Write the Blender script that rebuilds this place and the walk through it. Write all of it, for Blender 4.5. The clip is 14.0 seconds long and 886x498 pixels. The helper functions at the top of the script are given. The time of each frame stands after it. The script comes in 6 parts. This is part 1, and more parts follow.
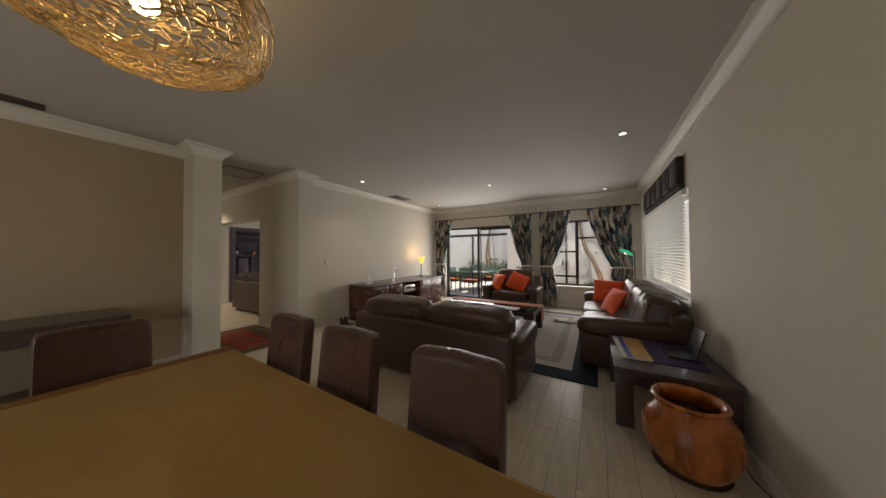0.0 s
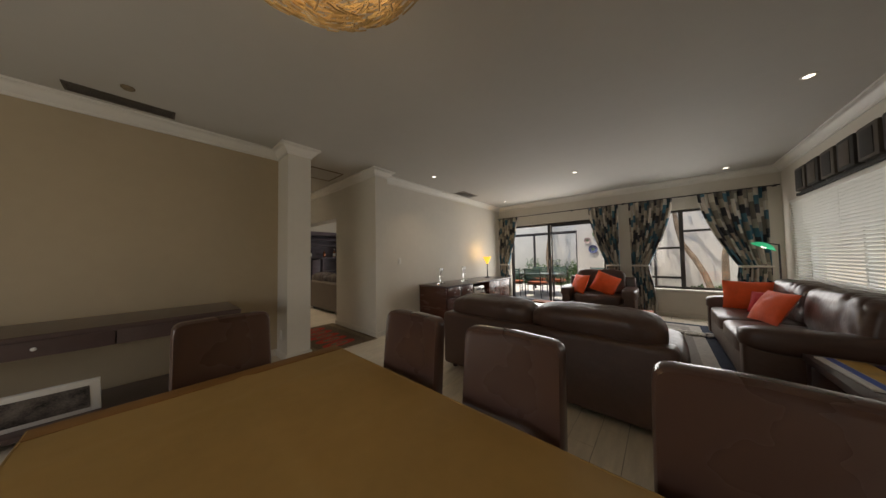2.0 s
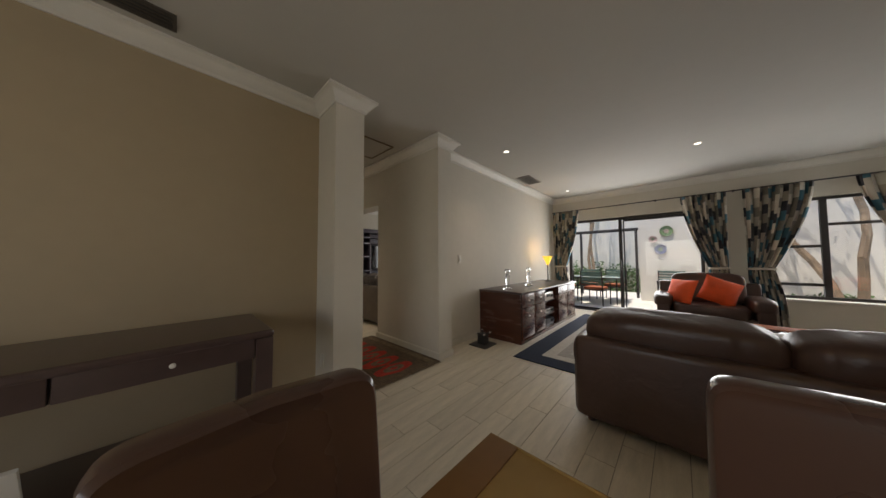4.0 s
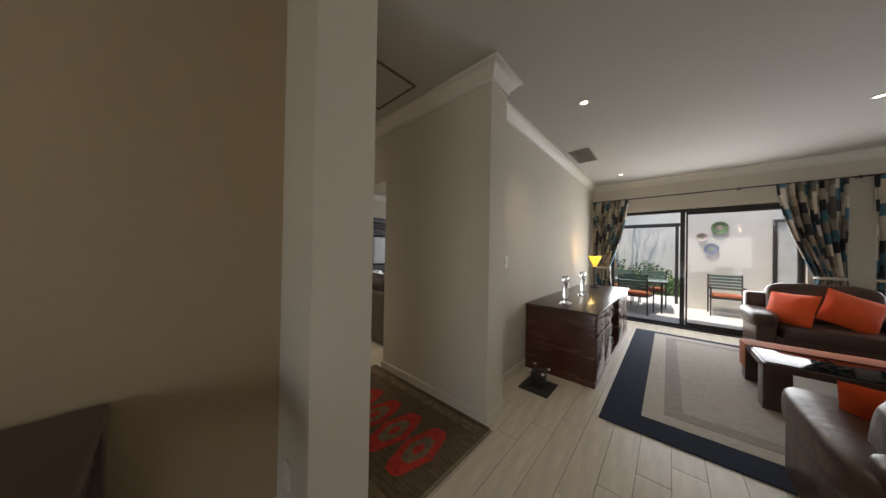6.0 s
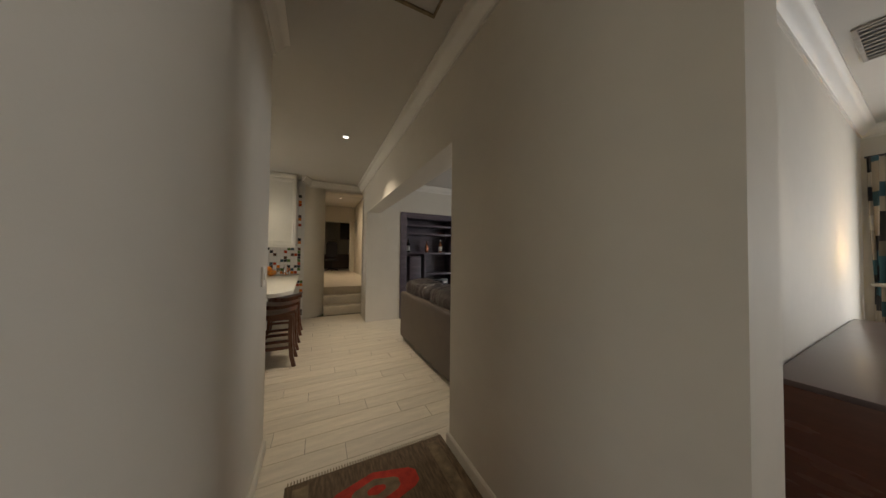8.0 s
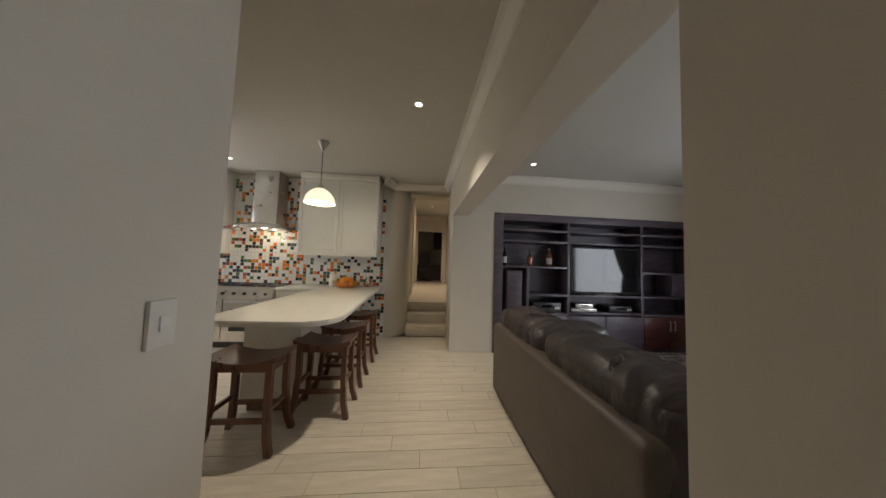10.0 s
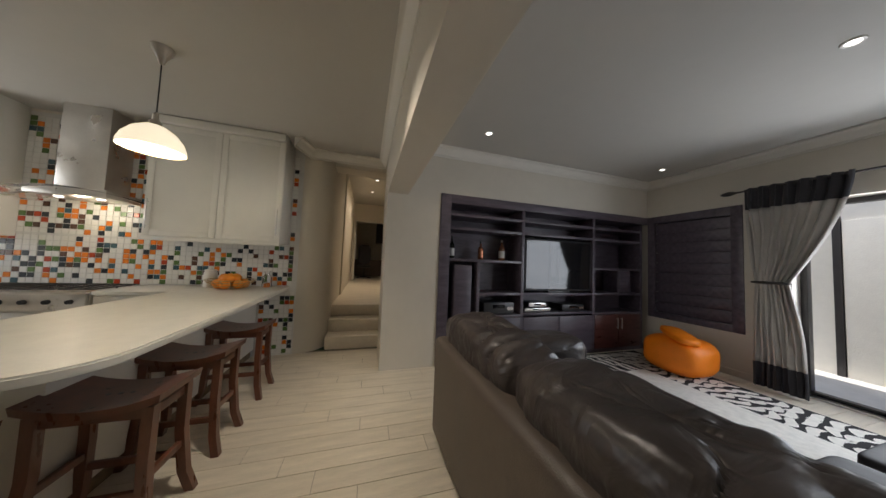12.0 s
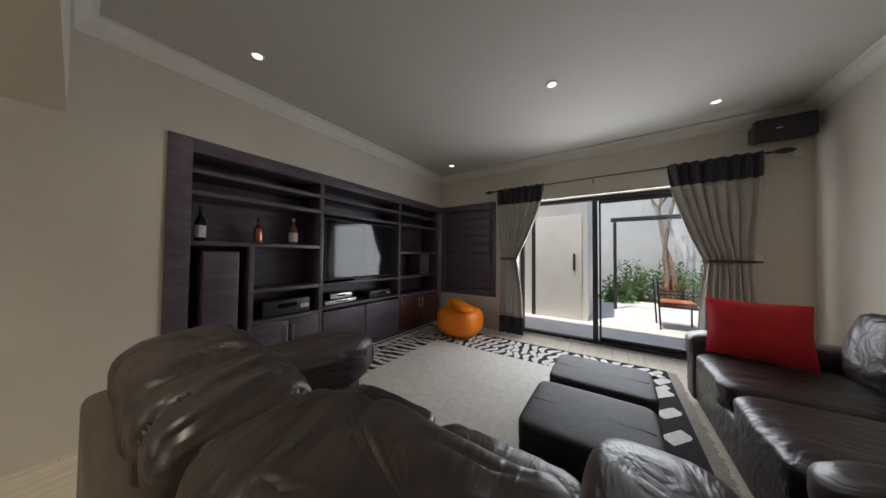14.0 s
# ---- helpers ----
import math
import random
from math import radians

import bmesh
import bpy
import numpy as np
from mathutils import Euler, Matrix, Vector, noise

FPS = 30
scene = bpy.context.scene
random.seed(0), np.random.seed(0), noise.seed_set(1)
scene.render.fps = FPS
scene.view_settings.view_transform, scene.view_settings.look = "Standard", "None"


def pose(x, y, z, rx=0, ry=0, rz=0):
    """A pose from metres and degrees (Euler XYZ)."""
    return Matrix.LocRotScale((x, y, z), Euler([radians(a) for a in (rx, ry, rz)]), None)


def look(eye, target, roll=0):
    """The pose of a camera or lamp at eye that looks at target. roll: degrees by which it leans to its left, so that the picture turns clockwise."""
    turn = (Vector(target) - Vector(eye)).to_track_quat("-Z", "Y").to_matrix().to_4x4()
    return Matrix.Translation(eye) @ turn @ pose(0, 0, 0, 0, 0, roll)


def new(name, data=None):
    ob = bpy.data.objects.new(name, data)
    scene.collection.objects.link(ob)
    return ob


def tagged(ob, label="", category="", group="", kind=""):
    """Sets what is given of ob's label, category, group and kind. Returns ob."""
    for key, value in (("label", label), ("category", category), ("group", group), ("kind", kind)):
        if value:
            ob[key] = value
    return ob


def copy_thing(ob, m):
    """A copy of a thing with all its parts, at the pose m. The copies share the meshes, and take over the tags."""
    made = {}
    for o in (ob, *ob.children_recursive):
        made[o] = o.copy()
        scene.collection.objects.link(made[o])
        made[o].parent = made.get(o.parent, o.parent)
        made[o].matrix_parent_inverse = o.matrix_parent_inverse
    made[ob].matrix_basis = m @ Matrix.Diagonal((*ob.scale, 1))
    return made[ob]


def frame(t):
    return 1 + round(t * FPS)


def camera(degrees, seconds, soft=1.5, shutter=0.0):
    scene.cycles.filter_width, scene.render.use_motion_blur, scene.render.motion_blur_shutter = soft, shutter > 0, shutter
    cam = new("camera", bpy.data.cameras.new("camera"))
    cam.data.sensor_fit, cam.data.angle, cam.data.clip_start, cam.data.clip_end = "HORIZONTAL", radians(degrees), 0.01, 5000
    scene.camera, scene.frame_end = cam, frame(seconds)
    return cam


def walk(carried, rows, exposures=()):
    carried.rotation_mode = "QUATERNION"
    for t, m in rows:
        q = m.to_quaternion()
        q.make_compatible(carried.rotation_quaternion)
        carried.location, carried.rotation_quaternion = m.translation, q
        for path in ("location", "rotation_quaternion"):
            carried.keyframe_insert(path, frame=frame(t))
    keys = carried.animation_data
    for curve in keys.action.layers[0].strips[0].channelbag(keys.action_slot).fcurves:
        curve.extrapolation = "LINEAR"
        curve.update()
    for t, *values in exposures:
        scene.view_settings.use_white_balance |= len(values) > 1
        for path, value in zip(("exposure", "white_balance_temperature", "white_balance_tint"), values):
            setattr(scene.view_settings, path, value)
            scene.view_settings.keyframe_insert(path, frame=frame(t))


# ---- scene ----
cam = camera(121.0, 14.0)
PATH = [
    (0, (0.094, 0.403, 1.397), (-0.944, 2.112, 1.431), -0.3),
    (0.5, (0.004, 0.381, 1.375), (-1.106, 2.045, 1.411), -0.4),
    (1, (-0.094, 0.374, 1.341), (-1.284, 1.981, 1.387), -0.6),
    (1.5, (-0.297, 0.356, 1.316), (-1.558, 1.907, 1.379), -0.9),
    (2, (-0.612, 0.352, 1.288), (-1.926, 1.858, 1.358), -0.9),
    (2.5, (-0.969, 0.39, 1.253), (-2.327, 1.855, 1.344), -1.1),
    (3, (-1.315, 0.411, 1.232), (-2.703, 1.848, 1.333), -0.9),
    (5.5, (-2.904, 0.862, 1.282), (-4.226, 2.362, 1.323), 0.7),
    (6, (-3.145, 1.057, 1.344), (-4.482, 2.545, 1.358), 1.0),
    (6.5, (-3.317, 1.273, 1.388), (-4.712, 2.706, 1.388), 0.9),
    (7, (-3.496, 1.514, 1.358), (-5.004, 2.827, 1.372), 0.8),
    (7.5, (-3.707, 1.737, 1.328), (-5.358, 2.866, 1.355), 0.7),
    (8, (-3.987, 1.902, 1.326), (-5.776, 2.794, 1.369), 0.6),
    (8.5, (-4.248, 2.11, 1.4), (-6.155, 2.711, 1.44), 0.7),
    (9, (-4.542, 2.23, 1.375), (-6.513, 2.566, 1.434), 0.1),
    (11.3, (-5.721, 2.290, 1.339), (-7.712, 2.429, 1.466), 2.4),
    (11.5, (-5.786, 2.347, 1.301), (-7.767, 2.588, 1.441), 2.5),
    (12, (-5.934, 2.538, 1.308), (-7.845, 3.117, 1.412), 2.3),
    (12.5, (-5.999, 2.726, 1.255), (-7.762, 3.665, 1.362), 1.8),
    (13, (-6.027, 2.889, 1.283), (-7.579, 4.149, 1.365), 0.8),
    (13.5, (-6.112, 2.99, 1.274), (-7.436, 4.488, 1.339), 0.3),
    (14, (-6.195, 3.04, 1.263), (-7.32, 4.693, 1.313), 0.5),
]
walk(cam, [(t, look(eye, target, roll)) for t, eye, target, roll in PATH], [(0, 0.34, 7150, 14), (3, 0.30, 7050, 13), (5.5, 0.48, 6650, 12), (7.5, 0.46, 6700, 12), (9, 0.7, 6400, 12), (11.5, 0.52, 6150, 12), (14, 0.4, 6350, 12)])

# ---- world, sun, large lights ----
world = bpy.data.worlds.new("sky_world")
world.use_nodes = True
scene.world = world
wn = world.node_tree.nodes
sky = wn.new("ShaderNodeTexSky")
sky.sky_type, sky.sun_disc = "NISHITA", False
sky.sun_elevation, sky.sun_rotation = radians(74), radians(210)
wn["Background"].inputs[1].default_value = 0.15
world.node_tree.links.new(sky.outputs[0], wn["Background"].inputs[0])

sun = new("sun", bpy.data.lights.new("sun", "SUN"))
sun.data.energy, sun.data.angle, sun.data.color = 3.2, radians(0.5), (1.0, 0.95, 0.86)
sun.matrix_world = look((0, 0, 20), (0 + 20 * math.cos(radians(74)) * 0.5, 20 * math.cos(radians(74)) * 0.866, 20 - 20 * math.sin(radians(74))))


def window_light(name, x, y, z, w, h, target, power, colour=(0.93, 0.97, 1.0)):
    """Daylight of the sky in the opening of a window."""
    ob = new(name, bpy.data.lights.new(name, "AREA"))
    ob.data.shape, ob.data.size, ob.data.size_y = "RECTANGLE", w, h
    ob.data.energy, ob.data.color = power, colour
    ob.matrix_world = look((x, y, z), target)
    return ob


window_light("daylight_patio_door", -2.85, 7.435, 1.3, 2.3, 1.6, (-2.85, 0, 0.9), 42)
window_light("daylight_garden_window", -0.15, 7.435, 1.38, 1.6, 1.5, (-0.15, 0, 0.8), 24)
window_light("daylight_side_window", 1.42, 5.5, 1.47, 2.4, 1.1, (-4, 5.5, 0.6), 13, (0.82, 0.91, 1.0))
window_light("daylight_family_door", -6.35, 7.24, 1.35, 2.2, 1.45, (-6.35, 0, 1.3), 38)
window_light("daylight_kitchen", -8.6, -2.85, 1.7, 1.7, 1.2, (-7.0, 3, 3.4), 24, (1.0, 0.98, 0.95))
# unseen fill added behind the camera to brighten dining area and passage
window_light("dining_fill_light", -1.9, -2.85, 1.25, 2.8, 1.8, (-2.6, 3, 1.2), 20, (1.0, 0.98, 0.95))


def point_lamp(name, x, y, z, power, colour, size=0.05):
    ob = new(name, bpy.data.lights.new(name, "POINT"))
    ob.data.energy, ob.data.color, ob.data.shadow_soft_size = power, colour, size
    ob.location = (x, y, z)
    return ob


# ---- materials ----
def mat(name, colour, rough=0.6, metal=0.0, vary=0.08, scale=6.0, bump=0.0, bump_scale=80.0, coat=0.0, stretch=(1, 1, 1), per_object=0.0, spec=0.5, sheen=0.0, dist=0.01, warp=0.0):
    m = bpy.data.materials.new(name)
    m.use_nodes = True
    n, l = m.node_tree.nodes, m.node_tree.links
    b = n["Principled BSDF"]
    b.inputs["Roughness"].default_value, b.inputs["Metallic"].default_value = rough, metal
    b.inputs["Coat Weight"].default_value = coat
    b.inputs["Specular IOR Level"].default_value = spec
    b.inputs["Sheen Weight"].default_value = sheen
    tc, mp = n.new("ShaderNodeTexCoord"), n.new("ShaderNodeMapping")
    mp.inputs["Scale"].default_value = stretch
    l.new(tc.outputs["Object"], mp.inputs[0])
    big, fine = n.new("ShaderNodeTexNoise"), n.new("ShaderNodeTexNoise")
    big.inputs["Scale"].default_value, fine.inputs["Scale"].default_value = scale, scale * 9
    big.inputs["Detail"].default_value = fine.inputs["Detail"].default_value = 4
    l.new(mp.outputs[0], big.inputs[0]), l.new(mp.outputs[0], fine.inputs[0])
    mix = n.new("ShaderNodeMath")
    mix.operation = "MULTIPLY_ADD"
    l.new(fine.outputs[0], mix.inputs[0])
    mix.inputs[1].default_value = 0.4
    l.new(big.outputs[0], mix.inputs[2])
    hsv = n.new("ShaderNodeHueSaturation")
    hsv.inputs["Color"].default_value = (*colour, 1)
    mr = n.new("ShaderNodeMapRange")
    mr.inputs[1].default_value, mr.inputs[2].default_value = 0.4, 1.0
    mr.inputs[3].default_value, mr.inputs[4].default_value = 1 - vary * 1.6, 1 + vary * 1.6
    l.new(mix.outputs[0], mr.inputs[0])
    value = mr.outputs[0]
    if per_object:
        info, mo = n.new("ShaderNodeObjectInfo"), n.new("ShaderNodeMapRange")
        mo.inputs[3].default_value, mo.inputs[4].default_value = 1 - per_object, 1 + per_object
        l.new(info.outputs["Random"], mo.inputs[0])
        mu = n.new("ShaderNodeMath")
        mu.operation = "MULTIPLY"
        l.new(value, mu.inputs[0]), l.new(mo.outputs[0], mu.inputs[1])
        value = mu.outputs[0]
    l.new(value, hsv.inputs["Value"])
    l.new(hsv.outputs[0], b.inputs["Base Color"])
    rr = n.new("ShaderNodeMapRange")
    rr.inputs[3].default_value, rr.inputs[4].default_value = max(0.02, rough - min(0.08, vary * 0.4)), min(1, rough + min(0.08, vary * 0.4))
    l.new(big.outputs[0], rr.inputs[0]), l.new(rr.outputs[0], b.inputs["Roughness"])
    if bump:
        bn, bu = n.new("ShaderNodeTexNoise"), n.new("ShaderNodeBump")
        bn.inputs["Scale"].default_value, bn.inputs["Detail"].default_value = bump_scale, 3
        l.new(mp.outputs[0], bn.inputs[0])
        bu.inputs["Strength"].default_value, bu.inputs["Distance"].default_value = bump, dist
        bn.inputs["Distortion"].default_value = warp
        l.new(bn.outputs[0], bu.inputs["Height"]), l.new(bu.outputs[0], b.inputs["Normal"])
    return m


def emitter(name, colour, strength):
    m = bpy.data.materials.new(name)
    m.use_nodes = True
    b = m.node_tree.nodes["Principled BSDF"]
    b.inputs["Base Color"].default_value = b.inputs["Emission Color"].default_value = (*colour, 1)
    b.inputs["Emission Strength"].default_value = strength
    return m


def glass_mat(name, colour=(1, 1, 1), rough=0.0, ior=1.45):
    m = bpy.data.materials.new(name)
    m.use_nodes = True
    b = m.node_tree.nodes["Principled BSDF"]
    b.inputs["Base Color"].default_value = (*colour, 1)
    b.inputs["Transmission Weight"].default_value, b.inputs["Roughness"].default_value, b.inputs["IOR"].default_value = 1, rough, ior
    return m


def blocks_mat(name, cells, stops, source="uv", rough=0.8, swap=False):
    """Patchwork cloth: blocks of random colour in staggered columns."""
    m = bpy.data.materials.new(name)
    m.use_nodes = True
    n, l = m.node_tree.nodes, m.node_tree.links
    b = n["Principled BSDF"]
    b.inputs["Roughness"].default_value, b.inputs["Sheen Weight"].default_value = rough, 0.2
    tc, sep = n.new("ShaderNodeTexCoord"), n.new("ShaderNodeSeparateXYZ")
    l.new(tc.outputs["UV"], sep.inputs[0])

    def calc(op, a, c, d=None):
        k = n.new("ShaderNodeMath")
        k.operation = op
        for i, v in enumerate((a, c, d)):
            if v is None:
                continue
            if isinstance(v, (int, float)):
                k.inputs[i].default_value = v
            else:
                l.new(v, k.inputs[i])
        return k.outputs[0]

    col = calc("FLOOR", calc("MULTIPLY", sep.outputs[0], cells[0]), 0)
    row = calc("FLOOR", calc("MULTIPLY_ADD", sep.outputs[1], cells[1], calc("MULTIPLY", col, 0.37)), 0)
    comb, wnz, ramp = n.new("ShaderNodeCombineXYZ"), n.new("ShaderNodeTexWhiteNoise"), n.new("ShaderNodeValToRGB")
    wnz.noise_dimensions = "2D"
    l.new(col, comb.inputs[0]), l.new(row, comb.inputs[1]), l.new(comb.outputs[0], wnz.inputs["Vector"])
    l.new(wnz.outputs["Value"], ramp.inputs[0])
    ramp.color_ramp.interpolation = "CONSTANT"
    el = ramp.color_ramp.elements
    while len(el) < len(stops):
        el.new(0.5)
    for e, (p, c) in zip(el, stops):
        e.position, e.color = p, (*c, 1)
    l.new(ramp.outputs[0], b.inputs["Base Color"])
    bu, wv = n.new("ShaderNodeBump"), n.new("ShaderNodeTexNoise")
    wv.inputs["Scale"].default_value = 300
    bu.inputs["Strength"].default_value = 0.15
    l.new(tc.outputs["Object"], wv.inputs[0]), l.new(wv.outputs[0], bu.inputs["Height"]), l.new(bu.outputs[0], b.inputs["Normal"])
    return m


def island_mat(name, stops, rough=0.25):
    """Glazed mosaic: each piece has a colour of its own."""
    m = bpy.data.materials.new(name)
    m.use_nodes = True
    n, l = m.node_tree.nodes, m.node_tree.links
    b, geo, ramp = n["Principled BSDF"], n.new("ShaderNodeNewGeometry"), n.new("ShaderNodeValToRGB")
    b.inputs["Roughness"].default_value = rough
    ramp.color_ramp.interpolation = "CONSTANT"
    el = ramp.color_ramp.elements
    while len(el) < len(stops):
        el.new(0.5)
    for e, (p, c) in zip(el, stops):
        e.position, e.color = p, (*c, 1)
    l.new(geo.outputs["Random Per Island"], ramp.inputs[0]), l.new(ramp.outputs[0], b.inputs["Base Color"])
    return m


CREAM = mat("cream_paint", (0.62, 0.575, 0.495), 0.75, vary=0.03, scale=1.2, bump=0.03, bump_scale=120)
TAN = mat("tan_paint", (0.42, 0.335, 0.225), 0.75, vary=0.03, scale=1.2, bump=0.03, bump_scale=120)
CEIL = mat("ceiling_paint", (0.50, 0.48, 0.44), 0.85, vary=0.02, scale=1.0, bump=0.05, bump_scale=120)
WHITE = mat("white_gloss_paint", (0.70, 0.67, 0.61), 0.45, vary=0.02)
CABW = mat("off_white_lacquer", (0.72, 0.70, 0.64), 0.35, vary=0.02)
OUTW = mat("outdoor_plaster", (0.72, 0.69, 0.63), 0.9, vary=0.05, scale=1.5, bump=0.2, bump_scale=60)
PLANK = mat("wood_look_floor_tile", (0.66, 0.59, 0.48), 0.36, vary=0.10, scale=3, stretch=(7, 1, 1), per_object=0.06, bump=0.05, bump_scale=30)
GROUT = mat("grout", (0.30, 0.26, 0.21), 0.9, vary=0.08)
PATIO = mat("patio_tile", (0.74, 0.71, 0.65), 0.7, vary=0.08, scale=2)
DARKWOOD = mat("dark_stained_wood", (0.070, 0.043, 0.039), 0.30, vary=0.07, scale=3, stretch=(1, 6, 6), coat=0.25)
MAHOG = mat("mahogany_wood", (0.085, 0.027, 0.016), 0.26, vary=0.16, scale=3, stretch=(1, 1, 6), coat=0.3)
STOOLW = mat("stool_wood", (0.13, 0.047, 0.026), 0.30, vary=0.2, scale=4, stretch=(4, 4, 1), coat=0.3)
UNITW = mat("wenge_veneer", (0.094, 0.076, 0.096), 0.36, vary=0.3, scale=3, stretch=(6, 1, 6))
UNITRED = mat("wenge_veneer_door", (0.085, 0.028, 0.024), 0.3, vary=0.3, scale=3, stretch=(6, 1, 6))
LEATHER = mat("brown_leather", (0.084, 0.044, 0.034), 0.28, coat=0.45, vary=0.06, scale=2, bump=0.02, bump_scale=40)
SOFABR = mat("dark_brown_leather", (0.084, 0.046, 0.034), 0.34, vary=0.12, scale=4, bump=0.25, bump_scale=7, dist=0.02, warp=1.0)
BLACKL = mat("black_leather", (0.046, 0.036, 0.033), 0.36, vary=0.3, scale=4, bump=0.5, bump_scale=7, dist=0.03, warp=1.6, stretch=(1, 0.45, 1))
OTTL = mat("satin_black_leather", (0.040, 0.038, 0.042), 0.55, vary=0.15, scale=4, bump=0.15, bump_scale=7, dist=0.02, warp=1.2, spec=0.35)
SOFASIDE = mat("taupe_brown_leather", (0.088, 0.068, 0.053), 0.45, vary=0.2, scale=4, bump=0.2, bump_scale=160)
CLOTH = mat("table_cloth", (0.36, 0.23, 0.082), 0.6, vary=0.08, scale=2, bump=0.05, bump_scale=300, spec=0.25)
CLOTHB = mat("table_cloth_border", (0.23, 0.115, 0.035), 0.6, vary=0.08, scale=2, bump=0.05, bump_scale=300, spec=0.25)
ORANGE = mat("orange_cloth", (0.90, 0.105, 0.015), 0.75, vary=0.1, sheen=0.3, bump=0.15, bump_scale=300)
BEAN = mat("orange_vinyl", (0.98, 0.25, 0.003), 0.5, vary=0.06, bump=0.25, bump_scale=12)
RED = mat("red_cloth", (0.68, 0.014, 0.022), 0.75, vary=0.1, sheen=0.3, bump=0.15, bump_scale=300)
TERRA = mat("terracotta_runner", (0.42, 0.115, 0.040), 0.7, vary=0.15, bump=0.1, bump_scale=200)
POT = mat("glazed_orange_clay", (0.46, 0.135, 0.02), 0.28, vary=0.35, scale=7, stretch=(2, 2, 0.7), bump=0.15, bump_scale=20, coat=0.4)
POTIN = mat("dark_clay", (0.05, 0.02, 0.012), 0.8)
NAVY = mat("navy_carpet", (0.016, 0.024, 0.050), 0.95, vary=0.2, scale=30, bump=0.15, bump_scale=260)
RUGGREY = mat("grey_carpet", (0.33, 0.30, 0.27), 0.95, vary=0.1, scale=30, bump=0.15, bump_scale=260)
RUGLIGHT = mat("light_carpet", (0.50, 0.46, 0.41), 0.95, vary=0.1, scale=30, bump=0.15, bump_scale=260)
RUGMID = mat("taupe_carpet", (0.43, 0.395, 0.35), 0.95, vary=0.1, scale=30, bump=0.15, bump_scale=260)
RUGWHITE = mat("ivory_carpet", (0.80, 0.77, 0.71), 0.95, vary=0.08, scale=20, bump=0.15, bump_scale=200)
KILIM = mat("kilim_brown", (0.125, 0.085, 0.05), 0.95, vary=0.4, scale=14, stretch=(1, 5, 1), bump=0.15, bump_scale=200)
KILIMR = mat("kilim_red", (0.46, 0.035, 0.022), 0.95, vary=0.25, scale=20, bump=0.15, bump_scale=200)
KILIMB = mat("kilim_tan", (0.19, 0.14, 0.085), 0.95, vary=0.3, scale=20, bump=0.15, bump_scale=200)
BLACK = mat("black_carpet", (0.012, 0.011, 0.012), 0.95, vary=0.2, scale=30, bump=0.15, bump_scale=200)
BLACKP = mat("black_plastic", (0.022, 0.021, 0.022), 0.35, vary=0.1)
BLACKM = mat("black_aluminium", (0.034, 0.030, 0.029), 0.4, vary=0.1)
CHROME = mat("brushed_steel", (0.62, 0.60, 0.57), 0.28, metal=1.0, vary=0.05)
BRASS = mat("gilded_cane", (0.40, 0.29, 0.14), 0.38, metal=0.5, vary=0.3, scale=20)
GREYC = mat("grey_curtain", (0.50, 0.47, 0.43), 0.85, vary=0.06, sheen=0.2, bump=0.15, bump_scale=300)
BLACKC = mat("black_curtain", (0.030, 0.028, 0.034), 0.8, vary=0.1, sheen=0.2)
STONE = mat("pale_quartz", (0.60, 0.58, 0.52), 0.36, vary=0.05, scale=10)
LEAF = mat("leaf", (0.075, 0.15, 0.04), 0.5, vary=0.4, scale=3, per_object=0.2)
BARK = mat("bark", (0.26, 0.19, 0.13), 0.9, vary=0.3, scale=6, bump=0.6, bump_scale=30)
GRASS = mat("lawn", (0.06, 0.10, 0.03), 0.9, vary=0.35, scale=2)
CITRUS = mat("orange_peel", (0.80, 0.27, 0.01), 0.45, bump=0.15, bump_scale=150)
PAPER = mat("paper", (0.72, 0.70, 0.66), 0.7)
PURPLE = mat("purple_cloth", (0.045, 0.022, 0.10), 0.7)
YELLOWP = mat("yellow_print", (0.55, 0.33, 0.08), 0.45, vary=0.2)
BLUEP = mat("blue_print", (0.05, 0.10, 0.45), 0.45)
CERB = mat("blue_ceramic", (0.10, 0.12, 0.24), 0.3, vary=0.3, scale=20)
CERG = mat("green_ceramic", (0.16, 0.24, 0.12), 0.3, vary=0.4, scale=20)
CERP = mat("pink_ceramic", (0.45, 0.33, 0.30), 0.3, vary=0.3, scale=20)
PHOTO = mat("photo_print", (0.10, 0.085, 0.075), 0.3, vary=1.0, scale=8)
SCREEN = mat("tv_screen", (0.006, 0.006, 0.008), 0.06, vary=0.02)
MIRROR = mat("mirror_silver", (0.85, 0.85, 0.85), 0.03, metal=1.0, vary=0.0)
GLASS = glass_mat("window_glass")
CRYSTAL = glass_mat("crystal", (0.97, 0.98, 1.0), 0.02, 1.5)
GREENGLASS = glass_mat("green_glass", (0.05, 0.5, 0.25), 0.15)
BULB = emitter("warm_bulb", (1.0, 0.78, 0.42), 9)
SPOT = emitter("downlight_lens", (1.0, 0.95, 0.86), 2.6)
SHADEY = emitter("lit_yellow_shade", (1.0, 0.62, 0.06), 0.9)
SHADEW = emitter("lit_opal_shade", (1.0, 0.86, 0.60), 0.62)
PATCH = blocks_mat("patchwork_curtain", (16, 15), [(0.0, (0.012, 0.013, 0.018)), (0.20, (0.38, 0.33, 0.26)), (0.44, (0.03, 0.11, 0.15)), (0.60, (0.17, 0.15, 0.12)), (0.76, (0.56, 0.51, 0.43))])
